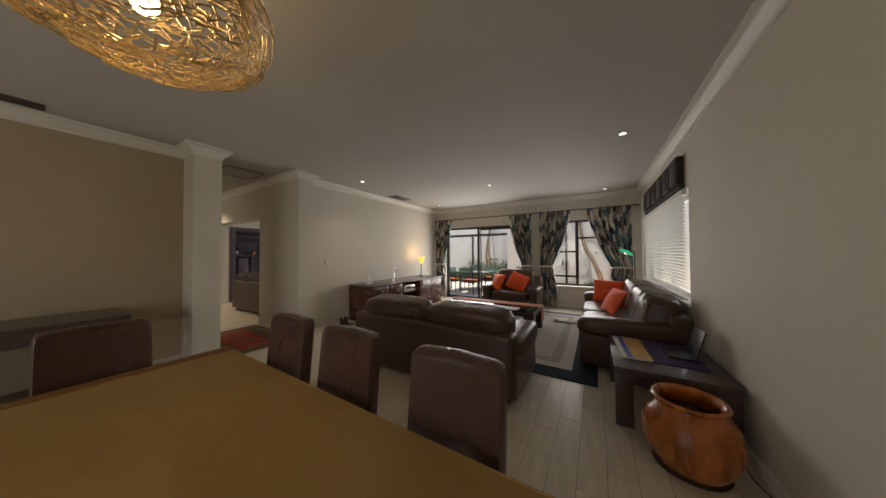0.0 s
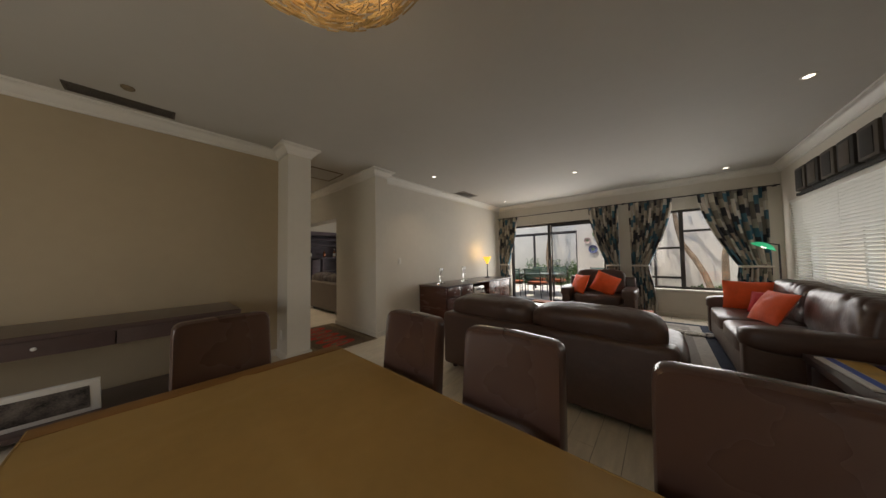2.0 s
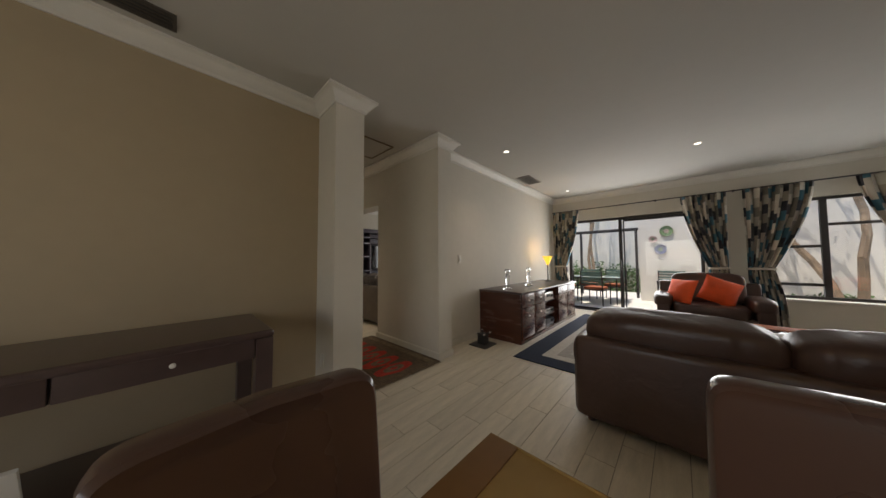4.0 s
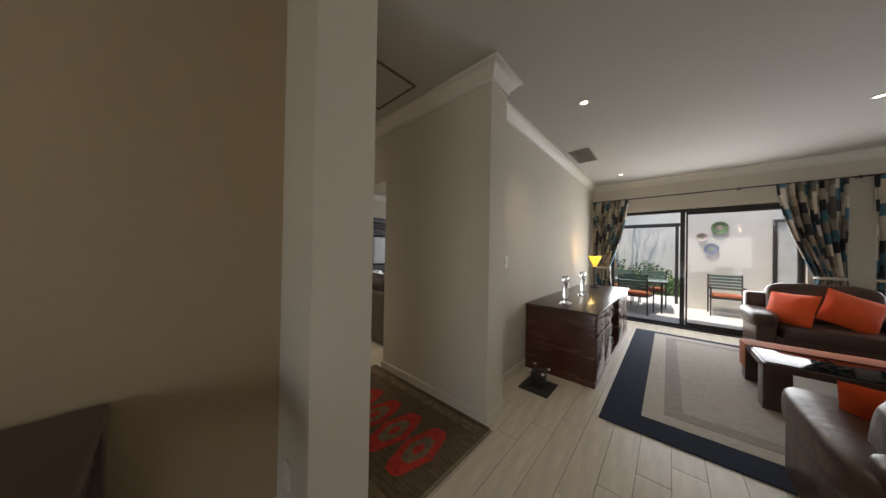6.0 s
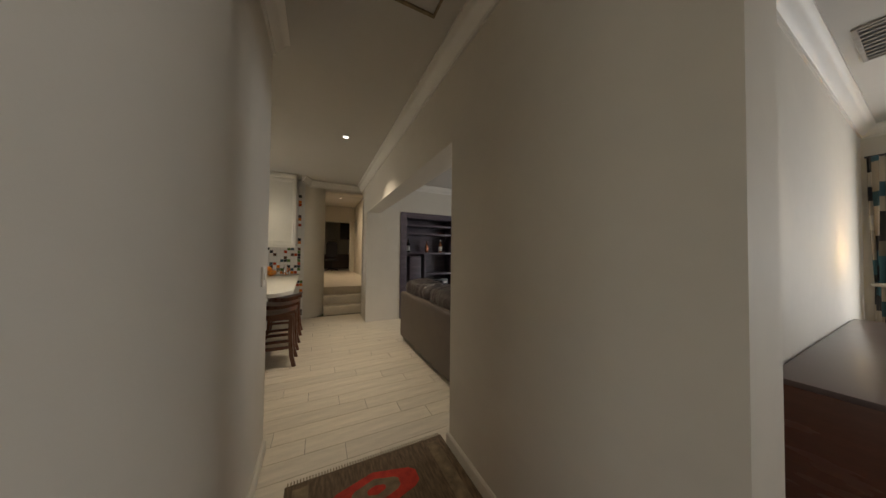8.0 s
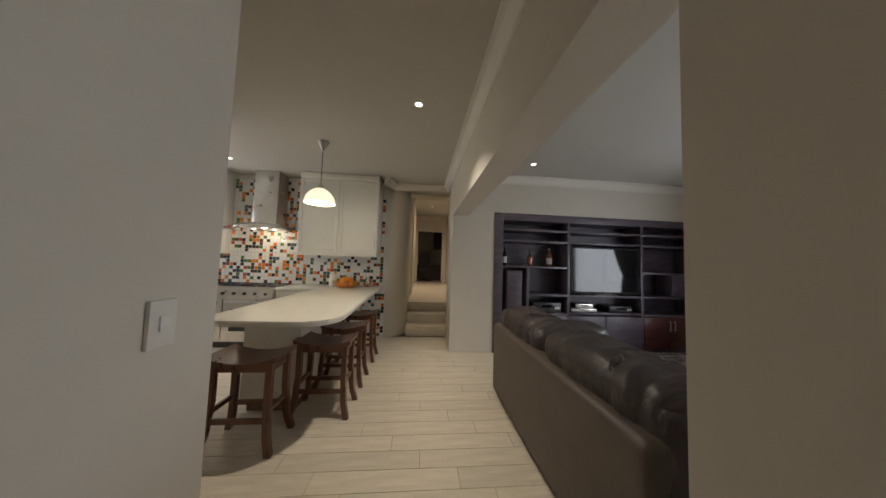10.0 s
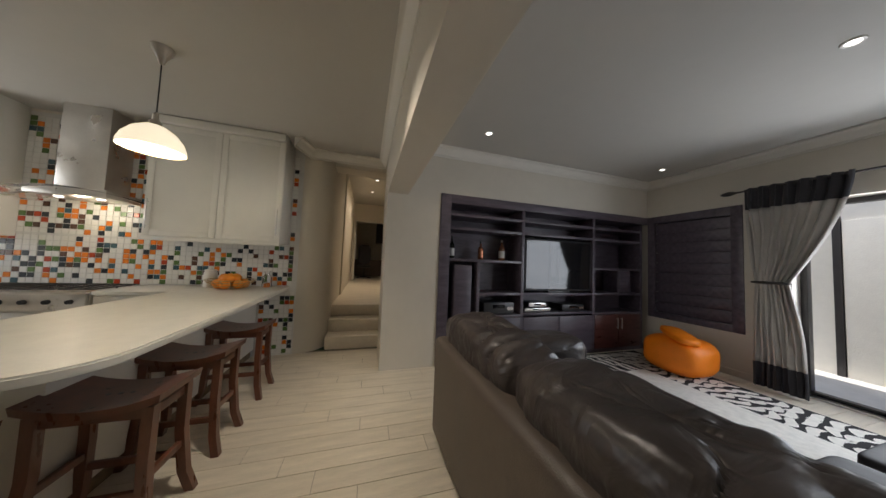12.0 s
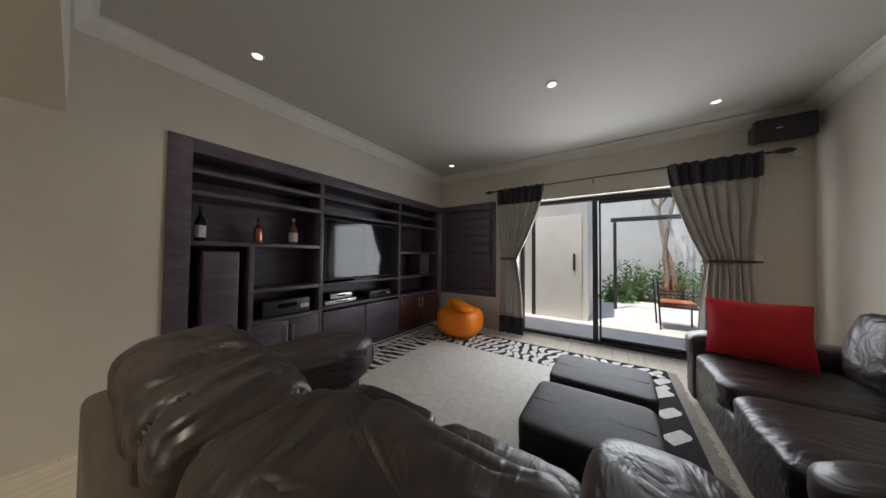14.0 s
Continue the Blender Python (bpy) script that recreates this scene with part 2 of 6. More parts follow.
MOSAIC = island_mat("glass_mosaic", [(0.0, (0.74, 0.73, 0.69)), (0.60, (0.03, 0.035, 0.04)), (0.70, (0.70, 0.20, 0.02)), (0.80, (0.10, 0.05, 0.03)), (0.85, (0.10, 0.17, 0.05)), (0.925, (0.42, 0.06, 0.02)), (0.95, (0.05, 0.10, 0.12))])


# ---- helpers for meshes ----
def box(bm, x0, x1, y0, y1, z0, z1, bev=0.0, seg=2):
    m = Matrix.Translation(((x0 + x1) / 2, (y0 + y1) / 2, (z0 + z1) / 2)) @ Matrix.Diagonal((abs(x1 - x0), abs(y1 - y0), abs(z1 - z0), 1))
    vs = bmesh.ops.create_cube(bm, size=1, matrix=m)["verts"]
    if bev:
        es = list({e for v in vs for e in v.link_edges})
        bmesh.ops.bevel(bm, geom=es, offset=bev, segments=seg, affect="EDGES", profile=0.6)
    return bm


def boxm(x0, x1, y0, y1, z0, z1, bev=0.0, seg=2):
    return box(bmesh.new(), x0, x1, y0, y1, z0, z1, bev, seg)


def rod(bm, a, b, r, r2=None, n=10):
    a, b = Vector(a), Vector(b)
    d = b - a
    m = Matrix.Translation((a + b) / 2) @ d.to_track_quat("Z", "Y").to_matrix().to_4x4()
    bmesh.ops.create_cone(bm, cap_ends=True, segments=n, radius1=r, radius2=r if r2 is None else r2, depth=d.length, matrix=m)
    return bm


def lathe(bm, prof, x=0, y=0, n=28, sx=1.0, sy=1.0, cap=True):
    rings = [[bm.verts.new((x + r * sx * math.cos(2 * math.pi * i / n), y + r * sy * math.sin(2 * math.pi * i / n), z)) for i in range(n)] for r, z in prof]
    for a, b in zip(rings, rings[1:]):
        for i in range(n):
            bm.faces.new((a[i], a[(i + 1) % n], b[(i + 1) % n], b[i]))
    if cap:
        bm.faces.new(rings[0][::-1]), bm.faces.new(rings[-1])
    else:
        for i in range(n):
            bm.faces.new((rings[-1][i], rings[-1][(i + 1) % n], rings[0][(i + 1) % n], rings[0][i]))
    return bm


def pad(bm, cx, cy, cz, sx, sy, sz, e=0.45, wrinkle=0.0, freq=5.0, seed=0, m=None, nu=0, nv=0):
    """A stuffed cushion: a superellipsoid with creases."""
    nu, nv = nu or (72 if wrinkle > 0.01 else 36), nv or (44 if wrinkle > 0.01 else 20)
    verts = []
    f = lambda v: math.copysign(abs(v) ** e, v)
    m = m or Matrix()
    for j in range(nv + 1):
        ph = -math.pi / 2 + math.pi * j / nv
        row = []
        for i in range(nu):
            th = 2 * math.pi * i / nu
            p = Vector((f(math.cos(ph)) * f(math.cos(th)) * sx / 2, f(math.cos(ph)) * f(math.sin(th)) * sy / 2, f(math.sin(ph)) * sz / 2))
            if wrinkle:
                q = Vector((p.x * freq + seed, p.y * freq * 0.5 + 0.35 * p.x * freq, p.z * freq * 0.6))
                crease = math.sqrt(abs(noise.noise(q)))
                p += p.normalized() * wrinkle * (2.2 * crease - 1 + 0.8 * math.sqrt(abs(noise.noise(q * 2.1))))
            row.append(bm.verts.new(m @ p + Vector((cx, cy, cz))))
        verts.append(row)
    for a, b in zip(verts, verts[1:]):
        for i in range(nu):
            bm.faces.new((a[i], a[(i + 1) % nu], b[(i + 1) % nu], b[i]))
    bmesh.ops.remove_doubles(bm, verts=bm.verts[:], dist=0.0004)
    return bm


def finish(ob, bm, material, smooth=True):
    bmesh.ops.recalc_face_normals(bm, faces=bm.faces[:])
    bm.to_mesh(ob.data)
    bm.free()
    ob.data.materials.append(material)
    if smooth:
        for p in ob.data.polygons:
            p.use_smooth = True
        ob.data.set_sharp_from_angle(angle=radians(38))
    return ob


def part(name, bm, material, parent, label=""):
    ob = new(name, bpy.data.meshes.new(name))
    finish(ob, bm, material)
    ob.parent = parent
    if label:
        ob["label"] = label
    return ob


def solid(name, bm, material, label="", category="", group="", kind=""):
    ob = new(name, bpy.data.meshes.new(name))
    finish(ob, bm, material)
    return tagged(ob, label, category, group, kind)


def thing(name, label, category, x=0, y=0, z=0, rz=0, group="", kind=""):
    ob = new(name)
    ob.matrix_basis = pose(x, y, z, 0, 0, rz)
    return tagged(ob, label, category, group, kind)


# ---- the large structure ----
H = 2.8


def wall_with_holes(name, axis, a0, a1, u0, u1, z0, z1, holes, material, label):
    """A wall between a0 and a1 across, u0 to u1 along; holes are (u0, u1, z0, z1)."""
    bm = bmesh.new()

    def put(ua, ub, za, zb):
        if ub - ua > 1e-4 and zb - za > 1e-4:
            if axis == "x":
                box(bm, a0, a1, ua, ub, za, zb)
            else:
                box(bm, ua, ub, a0, a1, za, zb)
    at = u0
    for ha, hb, hz0, hz1 in sorted(holes):
        put(at, ha, z0, z1), put(ha, hb, z0, hz0), put(ha, hb, hz1, z1)
        at = hb
    put(at, u1, z0, z1)
    return solid(name, bm, material, label, "wall", kind="structure")


XE, YN = 0.97, 7.38          # east wall and garden wall of the lounge
YT = 7.13                    # garden wall of the family room
wall_with_holes("wall_east", "x", XE, XE + 0.25, -2.75, YN, 0, H, [(4.12, 6.9, 0.84, 2.1)], CREAM, "cream painted wall with a wide window")
wall_with_holes("wall_garden", "y", YN, YN + 0.25, -4.40, XE + 0.25, 0, H, [(-4.05, -1.62, 0, 2.19), (-1.0, 0.72, 0.57, 2.2)], CREAM, "cream wall with patio door and window")
solid("wall_sideboard", boxm(-4.55, -4.40, 2.99, YN + 0.25, 0, H), CREAM, "cream painted wall behind the sideboard", "wall", kind="structure")
bm = bmesh.new()
box(bm, -5.55, -4.18, 2.745, 2.99, 0, H)
solid("wall_hall_north", bm, CREAM, "cream painted stub wall beside the passage", "wall", kind="structure")
solid("beam", boxm(-9.02, -5.55, 2.745, 2.99, 2.13, H), CREAM, "deep cream painted beam over a wide opening", "beam", kind="structure")
solid("wall_dining", boxm(-4.75, -4.61, -2.75, 1.46, 0, H), TAN, "tan painted wall behind the console table", "wall", kind="structure")
solid("pillar", boxm(-4.61, -4.22, 1.46, 1.74, 0, H), CREAM, "cream painted square pillar", "pillar", kind="structure")
solid("wall_hall_south", boxm(-6.02, -4.61, 1.462, 1.60, 0, H), CREAM, "cream painted wall along the passage", "wall", kind="structure")
# the dining opening is out of view, cut only for the added fill
wall_with_holes("wall_south", "y", -3.0, -2.75, -9.9, XE + 0.25, 0, H, [(-9.5, -7.7, 1.05, 2.35), (-3.4, -0.4, 0.3, 2.2)], CREAM, "plain cream wall with unseen openings for light")
solid("wall_kitchen_east", boxm(-6.02, -5.90, -2.75, 1.462, 0, H), CREAM, "plain cream kitchen wall", "wall", kind="structure")
solid("wall_kitchen_west", boxm(-9.98, -9.78, -2.75, 1.66, 0, H), CREAM, "white kitchen wall behind the mosaic", "wall", kind="structure")
wall_with_holes("wall_family_garden", "y", YT, YT + 0.3, -9.5, -4.55, 0, H, [(-7.5, -5.15, 0, 2.14), (-8.92, -7.98, 0.62, 2.10)], CREAM, "cream wall with a wide patio door")
wall_with_holes("wall_tv", "x", -9.42, -9.02, 2.745, YT, 0, H, [(3.42, YT, 0, 2.2)], CREAM, "cream wall round the built-in media unit")
solid("wall_tv_back", boxm(-9.62, -9.5, 2.745, YT + 0.3, 0, H), CREAM, "plain cream wall", "wall", kind="structure")
# rounded wall end beside the stair
bm = bmesh.new()
arc = [(-10.16 + 0.38 * math.cos(radians(a)), 1.65 + 0.38 * math.sin(radians(a))) for a in range(0, 91, 6)] + [(-10.6, 2.03), (-10.6, 1.65)]
lo = [bm.verts.new((x, y, 0)) for x, y in arc]
hi = [bm.verts.new((x, y, H)) for x, y in arc]
for i in range(len(arc)):
    j = (i + 1) % len(arc)
    bm.faces.new((lo[i], lo[j], hi[j], hi[i]))
bm.faces.new(hi)
solid("wall_rounded", bm, CREAM, "cream wall end with a rounded corner", "wall", kind="structure")
# raised corridor behind the stair
FZ = 0.54
bm = bmesh.new()
box(bm, -15.6, -10.6, 1.85, 2.03, 0, 3.4)
solid("wall_corridor_south", bm, CREAM, "cream corridor wall", "wall", kind="structure")
bm = bmesh.new()
box(bm, -15.6, -9.62, 3.30, 3.44, 0, 3.4)
solid("wall_corridor_north", bm, CREAM, "cream corridor wall", "wall", kind="structure")
solid("lintel", boxm(-10.2, -9.9, 2.03, 3.30, 2.66, 3.4), CREAM, "cream lintel over the stair", "lintel", kind="structure")
solid("corridor_pier", boxm(-12.0, -11.6, 2.03, 2.06, FZ, 3.3), CREAM, "cream pier in the corridor", "pier", kind="structure")
wall_with_holes("wall_corridor_end", "x", -15.6, -15.45, 2.03, 3.30, 0, 3.4, [(2.13, 3.12, FZ, 2.64)], CREAM, "cream wall at the corridor's end")
solid("ceiling_corridor", boxm(-15.6, -9.95, 1.85, 3.44, 3.3, 3.4), CEIL, "white corridor ceiling", "ceiling", kind="structure")
bm = bmesh.new()
for i in range(3):
    box(bm, -10.7 if i < 2 else -15.6, -9.86 - 0.27 * i, 2.03, 3.30, 0.18 * i, 0.18 * (i + 1), 0.01)
solid("stair", bm, PLANK, "three pale tiled steps up to a corridor", "stairs", kind="structure")
# room at the corridor's end
solid("wall_study", boxm(-18.1, -18.0, 0.9, 4.5, 0, 3.4), OUTW, "pale wall of the far study", "wall", kind="structure")
solid("wall_study_side", boxm(-18.0, -15.6, 4.4, 4.5, 0, 3.4), CREAM, "pale wall of the far study", "wall", kind="structure")
solid("wall_study_south", boxm(-18.0, -15.6, 0.9, 1.0, 0, 3.4), CREAM, "pale wall of the far study", "wall", kind="structure")
solid("wall_study_door", boxm(-15.6, -15.5, 3.44, 4.5, 0, 3.4), CREAM, "pale wall of the far study", "wall", kind="structure")
solid("wall_study_door_south", boxm(-15.6, -15.5, 0.9, 1.85, 0, 3.4), CREAM, "pale wall of the far study", "wall", kind="structure")
solid("ceiling_study", boxm(-18.1, -15.6, 0.9, 4.5, 3.3, 3.4), CEIL, "white ceiling", "ceiling", kind="structure")
solid("floor_study", boxm(-18.0, -15.6, 1.0, 4.4, FZ - 0.1, FZ - 0.003), PLANK, "pale floor", "floor", kind="structure")
# ceiling
solid("ceiling", boxm(-9.98, XE + 0.25, -3.0, YN + 0.25, H, H + 0.15), CEIL, "matt white flat ceiling", "ceiling", kind="structure")
solid("roof_slab", boxm(-10.2, XE + 0.4, -3.2, YN + 0.35, H + 0.16, H + 0.3), CEIL, "flat roof slab", "roof", kind="structure")

COR = [(0, -0.125), (0.014, -0.125), (0.016, -0.10), (0.035, -0.085), (0.06, -0.05), (0.075, -0.03), (0.10, -0.022), (0.10, -0.002), (0, -0.002)]
BASE = [(0, 0), (0.016, 0), (0.016, 0.075), (0.008, 0.085), (0, 0.085)]


def sweep(name, pts, prof, z, material, label, cat):
    """A moulding along the foot or head of a wall; the room lies to the left of the line."""
    bm = bmesh.new()
    pts = [Vector(p) for p in pts]
    rings = []
    for i, p in enumerate(pts):
        ns = []
        for a, b in ((i - 1, i), (i, i + 1)):
            if a >= 0 and b < len(pts):
                d = (pts[b] - pts[a]).normalized()
                ns.append(Vector((-d.y, d.x)))
        m = sum(ns, Vector((0, 0)))
        m = m / max(0.3, m.dot(ns[0]))
        rings.append([bm.verts.new((p.x + m.x * d, p.y + m.y * d, z + h)) for d, h in prof])
    for a, b in zip(rings, rings[1:]):
        for i in range(len(prof)):
            j = (i + 1) % len(prof)
            bm.faces.new((a[i], a[j], b[j], b[i]))
    bm.faces.new(rings[0]), bm.faces.new(rings[-1][::-1])
    return solid(name, bm, material, label, cat, kind="structure")


CORL = "white moulded plaster cornice"
sweep("cornice_lounge", [(XE, -2.75), (XE, YN), (-4.40, YN), (-4.40, 2.99), (-4.18, 2.99), (-4.18, 2.745), (-9.78, 2.745), (-9.78, 1.72), (-9.42, 1.60)], COR, H, WHITE, CORL, "cornice")
sweep("cornice_dining", [(-6.02, 1.60), (-4.61, 1.60), (-4.61, 1.74), (-4.22, 1.74), (-4.22, 1.46), (-4.61, 1.46), (-4.61, -2.75)], COR, H, WHITE, CORL, "cornice")
sweep("cornice_family", [(-5.55, 2.99), (-4.55, 2.99), (-4.55, YT), (-9.02, YT), (-9.02, 2.99), (-5.55, 2.99)], COR, H, WHITE, CORL, "cornice")
BL = "pale tiled skirting"
sweep("baseboard_lounge", [(XE, -2.75), (XE, YN), (-1.62, YN)], BASE, 0, CREAM, BL, "skirting")
sweep("baseboard_hall", [(-4.40, YN), (-4.40, 2.99), (-4.18, 2.99), (-4.18, 2.745), (-5.55, 2.745), (-5.55, 2.99)], BASE, 0, CREAM, BL, "skirting")
sweep("baseboard_dining", [(-6.02, 1.60), (-4.61, 1.60), (-4.61, 1.74), (-4.22, 1.74), (-4.22, 1.46), (-4.61, 1.46), (-4.61, -2.75)], BASE, 0, CREAM, BL, "skirting")
sweep("baseboard_family", [(-4.55, 2.99), (-4.55, YT), (-5.15, YT)], BASE, 0, CREAM, BL, "skirting")
sweep("baseboard_tv", [(-7.5, YT), (-9.0, YT)], BASE, 0, CREAM, BL, "skirting")

# ground outside
solid("ground", boxm(-400, 400, -400, 400, -0.25, -0.12), GRASS, "green lawn", "ground", kind="structure")
solid("patio", boxm(-9.4, 3.2, YT + 0.3, 12.2, -0.12, -0.02), PATIO, "pale sunlit patio paving", "patio", kind="structure")


# ---- doors, windows, blinds and curtains ----
def bars(parent, name, x0, x1, z0, z1, t, d, y, material=None):
    """Four frame members round an opening in the wall plane."""
    material = material or BLACKM
    part(name, boxm(x0, x0 + t, y, y + d, z0, z1, 0.003), material, parent)
    part(name, boxm(x1 - t, x1, y, y + d, z0, z1, 0.003), material, parent)
    part(name, boxm(x0 + t, x1 - t, y, y + d, z1 - t, z1, 0.003), material, parent)
    part(name, boxm(x0 + t, x1 - t, y, y + d, z0, z0 + t, 0.003), material, parent)


def pane(parent, x0, x1, y, z0, z1):
    ob = part("pane", boxm(x0, x1, y, y + 0.006, z0, z1), GLASS, parent)
    ob.visible_shadow = False


def patio_door(name, x0, x1, mid, z1, y, label, open_left):
    d = thing(name, label, "door", kind="structure")
    bars(d, "door_frame", x0, x1, 0.0, z1, 0.05, 0.09, y)
    # sliding leaf and fixed leaf on two tracks
    leaf = part("door_leaf", boxm(mid - 0.03, mid + 0.035, y + 0.005, y + 0.04, 0.05, z1 - 0.05, 0.003), BLACKM, d)
    part("stile", boxm(mid + 0.05, mid + 0.075, y + 0.05, y + 0.08, 0.05, z1 - 0.05, 0.003), BLACKM, leaf)
    part("rail", boxm(mid + 0.075, x1 - 0.05, y + 0.05, y + 0.08, 0.05, 0.10, 0.003), BLACKM, leaf)
    part("rail", boxm(mid + 0.075, x1 - 0.05, y + 0.05, y + 0.08, z1 - 0.10, z1 - 0.05, 0.003), BLACKM, leaf)
    bm = boxm(mid - 0.02, mid + 0.015, y - 0.045, y - 0.025, 0.93, 1.2, 0.008)
    box(bm, mid - 0.012, mid + 0.007, y - 0.03, y + 0.01, 0.96, 0.99)
    box(bm, mid - 0.012, mid + 0.007, y - 0.03, y + 0.01, 1.14, 1.17)
    part("door_handle", bm, BLACKP, d, "black pull handle")
    pane(d, mid + 0.075, x1 - 0.05, y + 0.06, 0.10, z1 - 0.10)
    part("threshold", boxm(x0, x1, y - 0.09, y, -0.02, 0.018, 0.004), BLACKM if not open_left else CHROME, d)
    return d


patio_door("door_1", -4.05, -1.62, -2.95, 2.19, YN + 0.1, "black aluminium sliding patio door standing open", False)
patio_door("door_2", -7.5, -5.15, -6.42, 2.14, YT + 0.17, "black aluminium sliding patio door to the courtyard", True)

w = thing("window_1", "dark aluminium window with narrow casement and transoms", "window", kind="structure")
bars(w, "window_frame", -1.0, 0.72, 0.57, 2.2, 0.045, 0.06, YN + 0.1)
part("mullion", boxm(-0.33, -0.26, YN + 0.1, YN + 0.16, 0.615, 2.155, 0.003), BLACKM, w)
for x0, x1, z in ((-0.955, -0.33, 0.80), (-0.955, -0.33, 1.42), (-0.26, 0.675, 1.76)):
    part("transom", boxm(x0, x1, YN + 0.1, YN + 0.16, z - 0.022, z + 0.022, 0.003), BLACKM, w)
pane(w, -0.955, -0.33, YN + 0.13, 0.822, 1.398)
pane(w, -0.955, -0.33, YN + 0.13, 1.442, 2.155)
pane(w, -0.955, -0.33, YN + 0.13, 0.615, 0.778)
pane(w, -0.26, 0.675, YN + 0.13, 0.615, 1.738)
pane(w, -0.26, 0.675, YN + 0.13, 1.782, 2.155)
part("window_sill", boxm(-1.05, 0.77, YN - 0.05, YN + 0.1, 0.53, 0.568, 0.008), WHITE, w)

w = thing("window_2", "wide white framed window behind the slatted blind", "window", kind="structure")
part("window_frame", boxm(XE + 0.12, XE + 0.17, 4.12, 4.17, 0.84, 2.1), WHITE, w)
part("window_frame", boxm(XE + 0.12, XE + 0.17, 6.85, 6.9, 0.84, 2.1), WHITE, w)
part("window_frame", boxm(XE + 0.12, XE + 0.17, 4.17, 6.85, 0.84, 0.89), WHITE, w)
part("window_frame", boxm(XE + 0.12, XE + 0.17, 4.17, 6.85, 2.05, 2.1), WHITE, w)
part("mullion", boxm(XE + 0.12, XE + 0.17, 5.5, 5.55, 0.89, 2.05), WHITE, w)
part("window_sill", boxm(XE - 0.03, XE + 0.12, 4.08, 6.94, 0.80, 0.838, 0.006), WHITE, w)

blind = thing("venetian_blind", "white slatted venetian blind lowered over the window", "blind", XE - 0.03, 0, 0)
part("headrail", boxm(-0.025, 0.025, 4.16, 6.86, 2.04, 2.09, 0.004), WHITE, blind)
sl = boxm(-0.024, 0.024, 4.17, 6.85, -0.0015, 0.0015)
slat = part("slat", sl, WHITE, blind)
slat.matrix_basis = pose(0, 0, 0.90, 0, 30, 0)
for i in range(1, 30):
    o = slat.copy()
    scene.collection.objects.link(o)
    o.matrix_basis = pose(0, 0, 0.90 + i * 0.0385, 0, 30, 0)
for y in (4.5, 5.5, 6.5):
    part("ladder_cord", boxm(-0.002, 0.002, y, y + 0.006, 0.87, 2.05), WHITE, blind)
part("bottom_rail", boxm(-0.022, 0.022, 4.17, 6.85, 0.862, 0.882, 0.004), WHITE, blind)

val = thing("roman_blind", "brown and beige folded roman blind above the window", "blind", XE, 0, 0)
VALB = mat("taupe_blind_cloth", (0.085, 0.070, 0.055), 0.9, vary=0.15, bump=0.2, bump_scale=300)
VALD = mat("dark_blind_cloth", (0.030, 0.026, 0.022), 0.9, vary=0.15, bump=0.2, bump_scale=300)
part("batten", boxm(-0.05, -0.003, 4.22, 6.6, 2.12, 2.16, 0.008), VALD, val)
for i in range(6):
    y = 4.24 + i * 0.39
    bm = boxm(-0.075, -0.003, y, y + 0.33, 2.17, 2.50, 0.02)
    part("fold", bm, VALB if i % 2 else VALD, val)
    part("fold_seam", boxm(-0.082, -0.06, y + 0.06, y + 0.27, 2.20, 2.46, 0.01), VALD if i % 2 else VALB, val)


def curtain_mesh(top, tie, bottom, y, z_top, z_tie, z_bot, pleats, side, nu=90, nv=40, z0=None, z1=None, depth=0.045):
    """A pleated curtain drawn to a tie-back; z0 and z1 cut out a band of it."""
    bm = bmesh.new()
    uvl = bm.loops.layers.uv.new("uv")
    z0 = z_bot if z0 is None else z0
    z1 = z_top if z1 is None else z1
    rows = []
    for j in range(nv + 1):
        z = z1 + (z0 - z1) * j / nv
        if z > z_tie:
            s = (z_top - z) / (z_top - z_tie)
            k = s ** 1.6
            a, b = top[0] + (tie[0] - top[0]) * k, top[1] + (tie[1] - top[1]) * k
        else:
            s = (z_tie - z) / max(1e-6, z_tie - z_bot)
            k = 1 - (1 - s) ** 2.2
            a, b = tie[0] + (bottom[0] - tie[0]) * k, tie[1] + (bottom[1] - tie[1]) * k
        row = []
        for i in range(nu + 1):
            u = i / nu
            w2 = (b - a) / (top[1] - top[0])
            fold = math.sin(u * pleats * 2 * math.pi + 0.6 * math.sin(3 * z + u * 5)) * depth * (0.75 + 0.25 * w2)
            sag = 0.03 * noise.noise(Vector((u * 6, z * 2.5, side)))
            row.append((bm.verts.new((a + (b - a) * u + 0.012 * math.sin(u * pleats * 4 * math.pi), y + fold + sag, z)), u, (z - z_bot) / (z_top - z_bot)))
        rows.append(row)
    for a, b in zip(rows, rows[1:]):
        for i in range(nu):
            q = (a[i], a[i + 1], b[i + 1], b[i])
            f = bm.faces.new([v[0] for v in q])
            for lp, v in zip(f.loops, q):
                lp[uvl].uv = (v[1], v[2])
    return bm


def thicken(ob):
    so = ob.modifiers.new("thickness", "SOLIDIFY")
    so.thickness = 0.004


